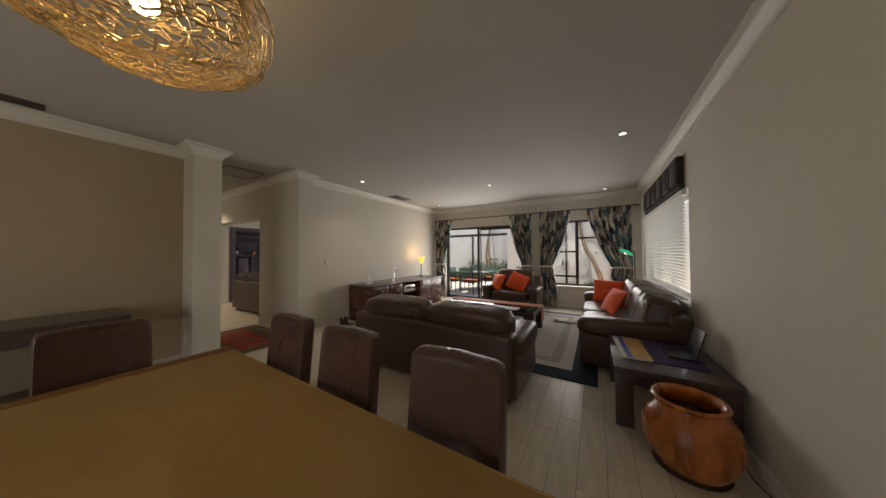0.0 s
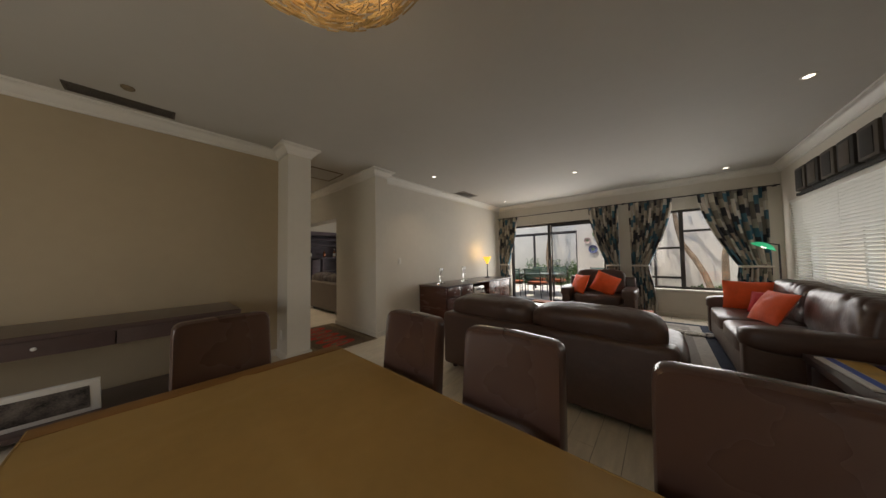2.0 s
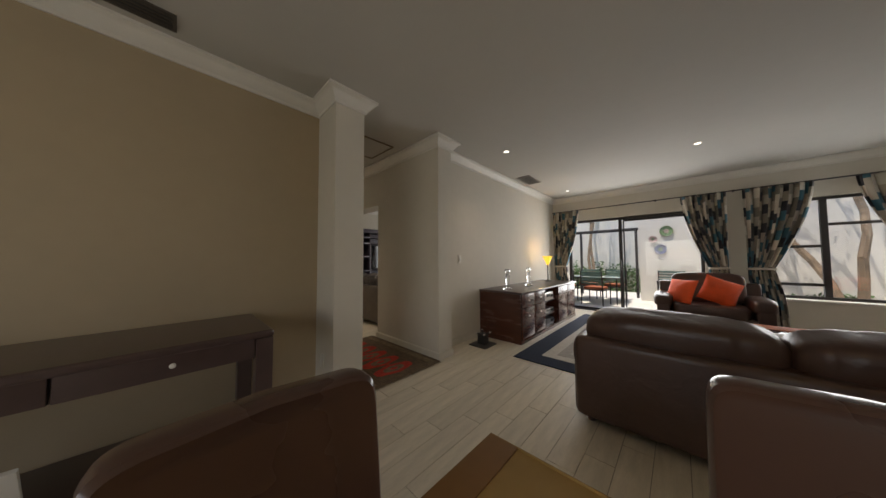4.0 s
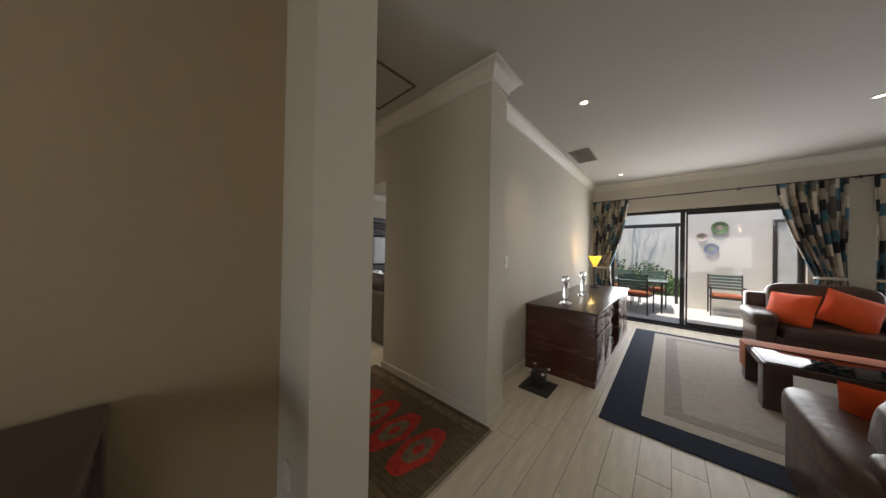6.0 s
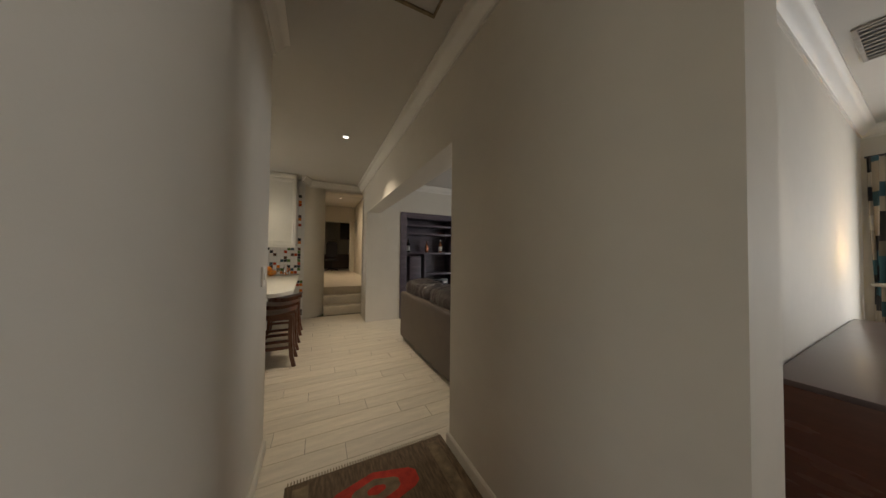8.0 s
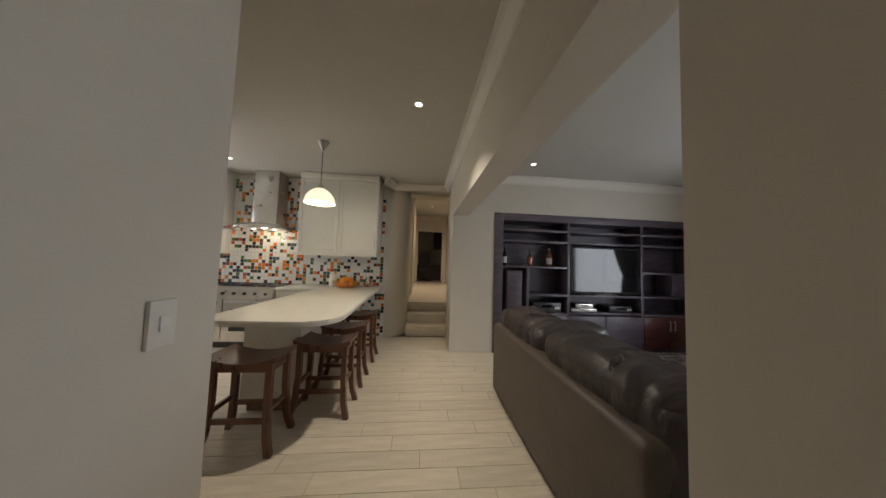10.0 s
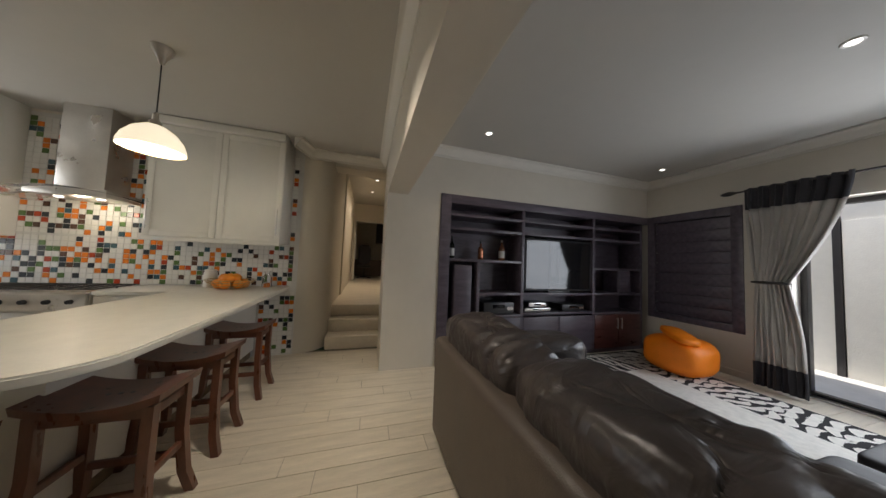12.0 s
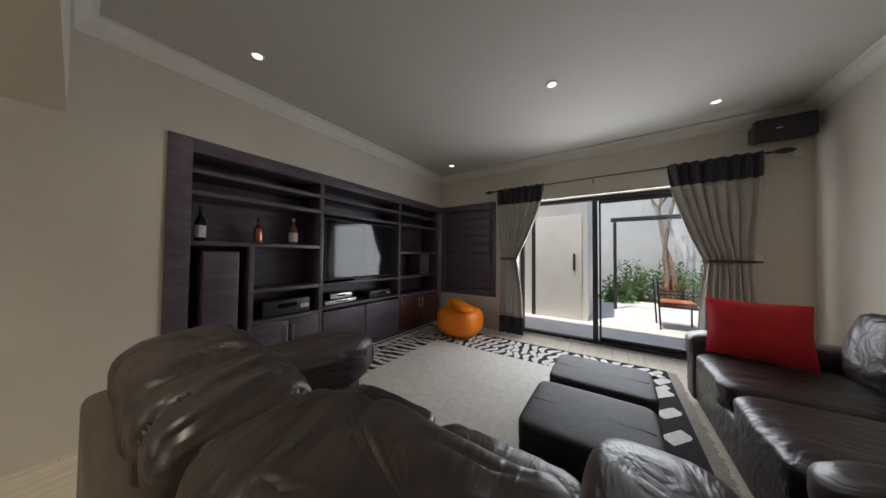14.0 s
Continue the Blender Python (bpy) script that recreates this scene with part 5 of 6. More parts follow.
def stripe(cx, cy, ang, ln, wd):
    bm = bmesh.new()
    up, dn = [], []
    for k in range(7):
        s = k / 6 - 0.5
        w2 = wd * (1 - (2 * s) ** 2) ** 0.6 * 0.5 + 0.002
        off = 0.03 * math.sin(s * 5 + cx * 7)
        c, sn = math.cos(ang), math.sin(ang)
        for lst, sg in ((up, 1), (dn, -1)):
            px, py = s * ln, off + sg * w2
            lst.append((cx + px * c - py * sn, cy + px * sn + py * c))
    ring = up + dn[::-1]
    vs = [bm.verts.new((x, y, 0.0088)) for x, y in ring if True]
    for k in range(6):
        bm.faces.new((vs[k], vs[k + 1], vs[12 - k], vs[13 - k]))
    return bm


for side in ("west", "north", "east"):
    i = 0
    length = 2.6 if side != "north" else 3.0
    while i * 0.115 < length:
        for lane in range(3):
            q = i * 0.115 + rg.uniform(-0.02, 0.02) + (lane % 2) * 0.045
            off = (lane + 0.5) * (0.19 if side != "east" else 0.15)
            ang = rg.uniform(0.35, 0.7)
            if side == "east" and (lane or i % 3):
                continue
            if side == "west":
                bm = stripe(ZX0 + 0.02 + off, ZY0 + 0.15 + q, ang, 0.26, 0.065)
            elif side == "north":
                bm = stripe(ZX0 + 0.15 + q, 6.13 + off, ang + 0.9, 0.24, 0.075)
            else:
                bm = stripe(ZX1 - 0.04 - off, ZY0 + 0.15 + q, ang + 0.9, 0.24, 0.11)
            part("zebra_stripe", bm, RUGWHITE, zr)
        i += 1
bm = bmesh.new()
for k in range(110):
    y = ZY0 + k * 0.0258
    box(bm, ZX1, ZX1 + 0.07 + rg.uniform(0, 0.02), y, y + 0.014, 0.0006, 0.005)
tagged(part("fringe", bm, RUGLIGHT, zr), kind="stuff")

# beanbag
bb = thing("beanbag", "bright orange vinyl beanbag with folded top", "beanbag", -8.22, 6.52, 0.009)
bm = bmesh.new()
pad(bm, 0, 0, 0.225, 0.66, 0.64, 0.45, 0.62, 0.008, 5, 2)
part("bag", bm, BEAN, bb)
bm = bmesh.new()
pad(bm, 0.03, -0.06, 0.475, 0.54, 0.26, 0.09, 0.55, 0.010, 7, 5, m=Matrix.Rotation(radians(9), 4, "Y") @ Matrix.Rotation(radians(-35), 4, "Z"))
part("flap", bm, BEAN, bb, "folded orange flap")
part("seam", rod(bmesh.new(), (-0.16, -0.16, 0.44), (0.22, 0.02, 0.40), 0.006), RED, bb)

# wall speaker and alarm sensor
ws = thing("wall_speaker", "black wall-mounted loudspeaker on a grey bracket", "loudspeaker", -4.80, YT, 2.44)
part("bracket", boxm(-0.18, 0.19, -0.12, -0.001, 0.05, 0.20, 0.006), SOFASIDE, ws)
part("cabinet", boxm(-0.19, 0.20, -0.22, -0.121, 0.0, 0.22, 0.012), BLACKP, ws)
part("grille", boxm(-0.12, 0.19, -0.228, -0.2205, 0.02, 0.20, 0.004), BLACKC, ws)
part("badge", boxm(-0.06, -0.02, -0.231, -0.2285, 0.10, 0.112), CHROME, ws)
al = thing("motion_detector", "small white alarm sensor on the wall", "sensor", -4.66, YT, 2.28)
part("case", boxm(-0.03, 0.03, -0.04, -0.001, 0, 0.12, 0.008), WHITE, al)

# ---- kitchen ----
# peninsula counter with rounded corner
pk = thing("breakfast_counter", "pale quartz breakfast counter with rounded corner", "counter", 0, 0, 0)
bm = bmesh.new()
KX0, KX1, KY0, KY1 = -9.74, -7.02, 0.68, 1.66
pts = [(KX0, KY0), (KX1 + 0.0, KY0)]
pts += [(KX1 - 0.28 + 0.28 * math.cos(radians(a)), KY1 - 0.28 + 0.28 * math.sin(radians(a))) for a in range(0, 91, 9)]
pts += [(KX0, KY1 - 0.08)]
f = bm.faces.new([bm.verts.new((x, y, 0.865)) for x, y in pts])
ex = bmesh.ops.extrude_face_region(bm, geom=[f])
bmesh.ops.translate(bm, verts=[v for v in ex["geom"] if isinstance(v, bmesh.types.BMVert)], vec=(0, 0, 0.04))
bmesh.ops.bevel(bm, geom=[e for e in bm.edges if abs(e.verts[0].co.z - e.verts[1].co.z) < 0.001], offset=0.008, segments=2, affect="EDGES")
part("worktop", bm, STONE, pk)
part("panel", boxm(-9.74, -7.52, 0.74, 1.22, 0.10, 0.865, 0.004), CABW, pk)
part("plinth", boxm(-9.74, -7.56, 0.78, 1.19, 0, 0.10), KILIMB, pk)


def stool(x, y, rz, first=None):
    if first:
        return copy_thing(first, pose(x, y, 0, 0, 0, rz))
    s = thing("bar_stool", "reddish brown wooden bar stool with saddle seat", "stool", x, y, 0, rz, group="stools at the breakfast counter")
    bm = bmesh.new()
    n = 14
    top, bot = [], []
    for i in range(n + 1):
        u = 2 * i / n - 1
        z = 0.595 + 0.045 * u * u
        top.append([bm.verts.new((u * 0.24, v * 0.155, z + 0.018)) for v in (-1, -0.33, 0.33, 1)])
        bot.append([bm.verts.new((u * 0.235, v * 0.15, z - 0.018)) for v in (-1, -0.33, 0.33, 1)])
    for g, fl in ((top, False), (bot, True)):
        for a, b2 in zip(g, g[1:]):
            for j in range(3):
                q = (a[j], b2[j], b2[j + 1], a[j + 1])
                bm.faces.new(q[::-1] if fl else q)
    for j in (0, 3):
        for i in range(n):
            bm.faces.new((top[i][j], top[i + 1][j], bot[i + 1][j], bot[i][j]))
    for i in (0, n):
        for j in range(3):
            bm.faces.new((top[i][j], top[i][j + 1], bot[i][j + 1], bot[i][j]))
    part("seat", bm, STOOLW, s)
    # seat is not pierced: black discs paint the shade in its holes
    for k in (-0.045, 0, 0.045):
        part("seat_hole_shade", rod(bmesh.new(), (k, 0, 0.612), (k, 0, 0.6155), 0.010, n=10), BLACKP, s, "black disc for the shade in a seat hole")
    for sx in (-1, 1):
        for sy in (-1, 1):
            bm = bmesh.new()
            t = [(0.19, 0.115, 0.60), (0.188, 0.118, 0.35), (0.205, 0.135, 0.12), (0.235, 0.155, 0.0)]
            rings = []
            for px, py, pz in t:
                h = 0.021
                rings.append([bm.verts.new((sx * px + a * h, sy * py + b2 * h, pz)) for a, b2 in ((-1, -1), (1, -1), (1, 1), (-1, 1))])
            for a, b2 in zip(rings, rings[1:]):
                for i in range(4):
                    bm.faces.new((a[i], a[(i + 1) % 4], b2[(i + 1) % 4], b2[i]))
            bm.faces.new(rings[0]), bm.faces.new(rings[-1])
            part("leg", bm, STOOLW, s)
    for sy in (-1, 1):
        part("apron", boxm(-0.17, 0.17, sy * 0.115 - 0.01, sy * 0.115 + 0.01, 0.545, 0.595, 0.003), STOOLW, s)
        part("stretcher", boxm(-0.18, 0.18, sy * 0.125 - 0.011, sy * 0.125 + 0.011, 0.20, 0.235, 0.003), STOOLW, s)
    for sx in (-1, 1):
        part("apron", boxm(sx * 0.188 - 0.01, sx * 0.188 + 0.01, -0.10, 0.10, 0.54, 0.585, 0.003), STOOLW, s)
        part("stretcher", boxm(sx * 0.19 - 0.011, sx * 0.19 + 0.011, -0.11, 0.11, 0.26, 0.295, 0.003), STOOLW, s)
    return s


s1 = stool(-7.17, 1.04, 90)
for x in (-7.57, -8.12, -8.80):
    stool(x, 1.44, 90, s1)

# back run: base units, range, hood, wall units
def base_unit(x0, x1, y0, y1, label, front, n=2, drawers=False):
    u = thing("kitchen_cabinet", label, "cabinet", group="kitchen base units")
    part("body", boxm(x0, x1, y0, y1, 0.10, 0.862), CABW, u)
    part("plinth", boxm(x0 + (0.05 if front == "-x" else 0), x1 - (0.05 if front == "x" else 0), y0, y1, 0, 0.10), KILIMB, u)
    w = (y1 - y0) / n
    for i in range(n):
        a, b2 = y0 + i * w + 0.003, y0 + (i + 1) * w - 0.003
        if front == "x":
            d = part("drawer", boxm(x1, x1 + 0.02, a, b2, 0.68, 0.855, 0.003), CABW, u)
            part("handle", rod(bmesh.new(), (x1 + 0.04, a + w * 0.25, 0.79), (x1 + 0.04, b2 - w * 0.25, 0.79), 0.006), CHROME, d)
            d = part("door", boxm(x1, x1 + 0.02, a, b2, 0.11, 0.674, 0.003), CABW, u)
            part("handle", rod(bmesh.new(), (x1 + 0.04, a + 0.05, 0.45), (x1 + 0.04, a + 0.05, 0.62), 0.006), CHROME, d)


KW = -9.775
base_unit(KW, -9.18, -2.70, -1.32, "off-white kitchen base unit with steel handles", "x", 3)
base_unit(KW, -9.18, 0.10, 0.67, "off-white kitchen base unit beside the range", "x", 1)
wt = thing("worktop", "pale quartz kitchen worktop along the mosaic wall", "worktop")
part("slab", boxm(KW, -9.14, -2.70, -1.32, 0.865, 0.905, 0.006), STONE, wt)
part("slab", boxm(KW, -9.14, 0.10, 0.675, 0.865, 0.905, 0.006), STONE, wt)
rgx = thing("range_cooker", "wide stainless steel range cooker with gas hob", "cooker", 0, 0, 0)
part("body", boxm(KW, -9.15, -1.31, 0.09, 0.10, 0.89, 0.005), CHROME, rgx)
part("plinth", boxm(KW, -9.2, -1.30, 0.08, 0, 0.10), BLACKP, rgx)
part("control_panel", boxm(-9.149, -9.12, -1.30, 0.08, 0.74, 0.88, 0.006), CHROME, rgx)
for k in range(9):
    y = -1.2 + k * 0.148
    part("knob", rod(bmesh.new(), (-9.12, y, 0.81), (-9.09, y, 0.81), 0.022, 0.018, 14), BLACKP, rgx)
for y0, y1 in ((-1.28, -0.62), (-0.60, 0.06)):
    d = part("oven_door", boxm(-9.149, -9.125, y0, y1, 0.14, 0.72, 0.006), CHROME, rgx)
    part("window", boxm(-9.124, -9.121, y0 + 0.1, y1 - 0.1, 0.26, 0.58), SCREEN, d)
    part("handle", rod(bmesh.new(), (-9.085, y0 + 0.06, 0.68), (-9.085, y1 - 0.06, 0.68), 0.011), CHROME, d)
for k in range(5):
    y = -1.15 + k * 0.275
    g = bmesh.new()
    for q in (-0.11, 0.0, 0.11):
        rod(g, (-9.70, y + q, 0.915), (-9.20, y + q, 0.915), 0.007, n=6)
    rod(g, (-9.70, y - 0.12, 0.915), (-9.70, y + 0.12, 0.915), 0.007, n=6)
    rod(g, (-9.20, y - 0.12, 0.915), (-9.20, y + 0.12, 0.915), 0.007, n=6)
    for q in (-0.11, 0.11):
        rod(g, (-9.45, y + q, 0.89), (-9.45, y + q, 0.915), 0.007, n=6)
    part("grate", g, BLACKP, rgx)
hd = thing("cooker_hood", "stainless steel chimney hood with curved glass canopy", "cooker hood", -9.5, -0.32, 0)
part("chimney", boxm(-0.26, 0.04, -0.19, 0.19, 1.90, H - 0.004, 0.006), CHROME, hd)
part("body", boxm(-0.26, 0.16, -0.30, 0.30, 1.82, 1.898, 0.01), CHROME, hd)
bm = bmesh.new()
g = []
for i in range(17):
    u = i / 8 - 1
    g.append([bm.verts.new((-0.26, u * 0.58, 1.90 - 0.10 * u * u)), bm.verts.new((0.26 - 0.12 * u * u, u * 0.58, 1.895 - 0.10 * u * u))])
for a, b2 in zip(g, g[1:]):
    bm.faces.new((a[0], b2[0], b2[1], a[1]))
o = part("canopy", bm, GLASS, hd, "curved clear glass canopy")
thicken(o)
for y in (-0.16, 0.16):
    part("lamp", lathe(bmesh.new(), [(0.03, 1.812), (0.03, 1.8195)], 0.02, y, 14), SPOT, hd)
point_lamp("hood_glow", -9.48, -0.32, 1.74, 2.5, (1.0, 0.85, 0.6), 0.05)


def wall_unit(x0, x1, y0, y1, z0, z1, n, label, hy):
    u = thing("wall_cabinet", label, "cabinet", group="kitchen wall units")
    part("body", boxm(x0, x1, y0, y1, z0, z1, 0.002), CABW, u)
    w = (y1 - y0) / n
    for i in range(n):
        a, b2 = y0 + i * w + 0.002, y0 + (i + 1) * w - 0.002
        d = part("door", boxm(x1, x1 + 0.016, a, b2, z0 + 0.02, z1 - 0.10, 0.003), CABW, u)
        for q in ((a, a + 0.06, z0 + 0.02, z1 - 0.10), (b2 - 0.06, b2, z0 + 0.02, z1 - 0.10), (a + 0.06, b2 - 0.06, z0 + 0.02, z0 + 0.08), (a + 0.06, b2 - 0.06, z1 - 0.16, z1 - 0.10)):
            part("moulding", boxm(x1 + 0.016, x1 + 0.024, *q, 0.002), CABW, d)
        y = a + 0.035 if (i == 0) == hy else b2 - 0.035
        bm = rod(bmesh.new(), (x1 + 0.05, y, z0 + 0.09), (x1 + 0.05, y, z0 + 0.41), 0.006)
        rod(bm, (x1 + 0.02, y, z0 + 0.12), (x1 + 0.05, y, z0 + 0.12), 0.005)
        rod(bm, (x1 + 0.02, y, z0 + 0.38), (x1 + 0.05, y, z0 + 0.38), 0.005)
        part("handle", bm, CHROME, d)
    part("crown", boxm(x1, x1 + 0.05, y0, y1, z1 - 0.095, z1 - 0.003, 0.02, 3), CABW, u)
    part("pelmet", boxm(x1 - 0.02, x1 + 0.02, y0, y1, z0 - 0.03, z0 + 0.016, 0.004), CABW, u)


wall_unit(KW, -9.42, 0.24, 1.52, 1.45, H - 0.003, 2, "white panelled wall cabinet up to the ceiling", True)
wall_unit(KW, -9.42, -2.70, -1.02, 1.40, H - 0.003, 2, "tall white wall cabinet beside the hood", False)

# near run at the kitchen's entrance
nk = thing("kitchen_island", "pale base cabinet run with quartz top", "cabinet")
part("body", boxm(-7.78, -6.04, -0.80, -0.16, 0.10, 0.862, 0.003), CABW, nk)
part("plinth", boxm(-7.74, -6.04, -0.76, -0.20, 0, 0.10), KILIMB, nk)
part("worktop", boxm(-7.85, -6.03, -0.84, -0.10, 0.865, 0.905, 0.008), STONE, nk)
nu_ = thing("wall_cabinet", "off-white wall cabinet with moulded crown and pelmet", "cabinet")
part("body", boxm(-7.90, -6.04, -0.80, -0.36, 1.46, 2.46, 0.003), CABW, nu_)
part("crown", boxm(-7.97, -6.04, -0.83, -0.29, 2.462, 2.56, 0.03, 3), CABW, nu_)
part("bulkhead", boxm(-7.74, -6.04, -0.80, -0.44, 2.562, H - 0.003), CABW, nu_)
part("pelmet", boxm(-7.93, -6.04, -0.81, -0.33, 1.40, 1.459, 0.01), CABW, nu_)
solid("wall_kitchen_stub", boxm(-7.78, -6.02, -0.94, -0.802, 0, H - 0.002), CREAM, "cream wall behind the near cabinets", "wall", kind="structure")

# mosaic splashback, laid tile by tile
TS, GAP = 0.058, 0.0045
rg = random.Random(21)


def mosaic(name, parent_label, y0, y1, z0, z1, x, pick=None):
    vs, fs = [], []
    ny, nz = int((y1 - y0) / TS), int((z1 - z0) / TS)
    for i in range(ny):
        for j in range(nz):
            if pick and not pick(i, j, ny, nz):
                continue
            a, c = y0 + i * TS + GAP / 2, z0 + j * TS + GAP / 2
            b2, d = a + TS - GAP, c + TS - GAP
            k = len(vs)
            vs += [(x, a, c), (x, b2, c), (x, b2, d), (x, a, d), (x + 0.005, a + 0.002, c + 0.002), (x + 0.005, b2 - 0.002, c + 0.002), (x + 0.005, b2 - 0.002, d - 0.002), (x + 0.005, a + 0.002, d - 0.002)]
            fs += [(k + 4, k + 5, k + 6, k + 7), (k, k + 1, k + 5, k + 4), (k + 1, k + 2, k + 6, k + 5), (k + 2, k + 3, k + 7, k + 6), (k + 3, k, k + 4, k + 7)]
    me = bpy.data.meshes.new(name)
    me.from_pydata(vs, [], fs)
    me.materials.append(MOSAIC)
    ob = new(name, me)
    return tagged(ob, parent_label, "tiles", kind="stuff")


ML = "white, black, orange and green glass mosaic tiles"
mosaic("mosaic_tiles", ML, -2.70, 1.64, 0.91, 1.45, KW - 0.003)
mosaic("mosaic_tiles", ML, -1.02, 0.24, 1.45, 2.76, KW - 0.003)
mosaic("mosaic_tiles", ML, 1.23, 1.64, 0.02, 0.86, KW - 0.003)
mosaic("mosaic_tiles", ML, 1.535, 1.605, 1.45, 2.68, KW - 0.003)
solid("splashback", boxm(KW - 0.004, KW - 0.002, -2.70, 1.65, 0.0, 2.77), mat("white_grout", (0.62, 0.61, 0.58), 0.8), "white grouted splashback", "splashback", kind="structure")

# pendant over the counter
kp = thing("pendant_lamp", "opal glass kitchen pendant with steel cap", "pendant lamp", -8.25, 1.02, 0)
part("ceiling_rose", lathe(bmesh.new(), [(0.012, H - 0.13), (0.03, H - 0.08), (0.06, H - 0.03), (0.065, H - 0.002)], n=20), CHROME, kp)
part("cord", rod(bmesh.new(), (0, 0, 2.30), (0, 0, H - 0.13), 0.004), BLACKP, kp)
part("cap", lathe(bmesh.new(), [(0.04, 2.20), (0.035, 2.235), (0.015, 2.26), (0.012, 2.31)], n=16), CHROME, kp)
part("shade", lathe(bmesh.new(), [(0.175, 2.03), (0.172, 2.06), (0.155, 2.11), (0.115, 2.165), (0.06, 2.205), (0.03, 2.215), (0.03, 2.21), (0.055, 2.20), (0.11, 2.16), (0.15, 2.108), (0.167, 2.06), (0.17, 2.031)], n=32, cap=False), SHADEW, kp)
point_lamp("kitchen_pendant_glow", -8.25, 1.02, 1.98, 5, (1.0, 0.86, 0.62), 0.06)

# things on the counter
fb = thing("fruit_bowl", "wire fruit bowl filled with oranges", "fruit bowl", -9.42, 1.06, 0.906)
fb.scale = (1.45, 1.45, 1.15)
bm = bmesh.new()
for z, r in ((0.006, 0.08), (0.035, 0.12), (0.065, 0.145), (0.09, 0.16)):
    q = [(r * math.cos(2 * math.pi * k / 24), r * math.sin(2 * math.pi * k / 24), z) for k in range(25)]
    for a, b2 in zip(q, q[1:]):
        rod(bm, a, b2, 0.003, n=5)
for k in range(16):
    a = 2 * math.pi * k / 16
    rod(bm, (0.08 * math.cos(a), 0.08 * math.sin(a), 0.004), (0.16 * math.cos(a), 0.16 * math.sin(a), 0.09), 0.0025, n=5)
part("basket", bm, BRASS, fb)
rg = random.Random(3)
for k in range(14):
    fr = thing("orange_fruit", "ripe orange lying in the wire bowl", "fruit", 0, 0, 0, group="oranges in the bowl")
    a, ring = k * 2.4, (k % 4)
    r = 0.125 if k < 8 else 0.06
    fr.matrix_basis = pose(-9.42 + r * math.cos(a), 1.06 + r * math.sin(a), 0.955 + (0.065 if k >= 8 else 0.0))
    bm = bmesh.new()
    pad(bm, 0, 0, 0.008, 0.105, 0.105, 0.10, 1.0, nu=16, nv=10)
    part("peel", bm, CITRUS, fr)
jr = thing("jar", "white ceramic storage jar on the counter", "jar", -9.55, 0.80, 0.906)
part("body", lathe(bmesh.new(), [(0.05, 0), (0.062, 0.01), (0.062, 0.17), (0.05, 0.19)], n=20), WHITE, jr)
part("lid", lathe(bmesh.new(), [(0.055, 0.191), (0.055, 0.205), (0.015, 0.215), (0.012, 0.235)], n=20), WHITE, jr)
jr = thing("carafe", "clear glass carafe beside the fruit", "carafe", -9.60, 1.36, 0.906)
part("glass", lathe(bmesh.new(), [(0.05, 0), (0.055, 0.01), (0.05, 0.12), (0.025, 0.16), (0.03, 0.2), (0.026, 0.2), (0.022, 0.16), (0.045, 0.12), (0.048, 0.014)], n=18), CRYSTAL, jr)
kt = thing("kettle", "stainless steel kettle on the worktop", "kettle", -9.42, -2.25, 0.906)
part("body", lathe(bmesh.new(), [(0.10, 0), (0.105, 0.02), (0.10, 0.12), (0.06, 0.18), (0.02, 0.19)], n=22), CHROME, kt)
part("spout", rod(bmesh.new(), (0.0, 0.08, 0.09), (0.0, 0.15, 0.16), 0.018, 0.012), CHROME, kt)
bm = bmesh.new()
for k in range(8):
    a0, a1 = math.pi * k / 8, math.pi * (k + 1) / 8
    rod(bm, (0, 0.075 * math.cos(a0), 0.17 + 0.075 * math.sin(a0)), (0, 0.075 * math.cos(a1), 0.17 + 0.075 * math.sin(a1)), 0.008)
part("handle", bm, BLACKP, kt)
# made-up pot of utensils, put where the sink's mixer tap belongs
pv = thing("utensil_vase", "steel pot with dark rods in place of a mixer tap", "utensil pot", -9.55, -1.5, 0.906)
part("pot", lathe(bmesh.new(), [(0.05, 0), (0.055, 0.14), (0.05, 0.14), (0.045, 0.01)], n=18), CHROME, pv)
for k in range(6):
    a = k * 1.05
    part("utensil", rod(bmesh.new(), (0.02 * math.cos(a), 0.02 * math.sin(a), 0.01), (0.09 * math.cos(a), 0.12 * math.sin(a), 0.30), 0.006, 0.014), BLACKP, pv)
ph = thing("grill_pan", "black pan lying on the near worktop", "pan", -7.1, -0.42, 0.906)
part("pan", boxm(-0.18, 0.18, -0.13, 0.13, 0, 0.035, 0.01), BLACKP, ph)

# office chair seen in the study
oc = thing("office_chair", "black office chair in the far study", "chair", -16.4, 2.46, FZ)
bm = bmesh.new()
pad(bm, 0, 0, 0.48, 0.5, 0.5, 0.10, 0.4)
part("seat", bm, BLACKC, oc)
bm = bmesh.new()
pad(bm, 0.0, 0, 0.95, 0.12, 0.48, 0.75, 0.5)
part("backrest", bm, BLACKC, oc)
part("column", rod(bmesh.new(), (0, 0, 0.06), (0, 0, 0.45), 0.03), BLACKP, oc)
for k in range(5):
    a = 2 * math.pi * k / 5
    part("leg", rod(bmesh.new(), (0, 0, 0.08), (0.28 * math.cos(a), 0.28 * math.sin(a), 0.03), 0.02), BLACKP, oc)
dk = thing("desk", "dark desk against the study wall", "desk", -17.2, 2.75, FZ)
part("top", boxm(-0.3, 0.3, -0.85, 0.85, 0.70, 0.74, 0.005), DARKWOOD, dk)
part("modesty_panel", boxm(0.1, 0.13, -0.77, 0.77, 0.05, 0.70), DARKWOOD, dk)
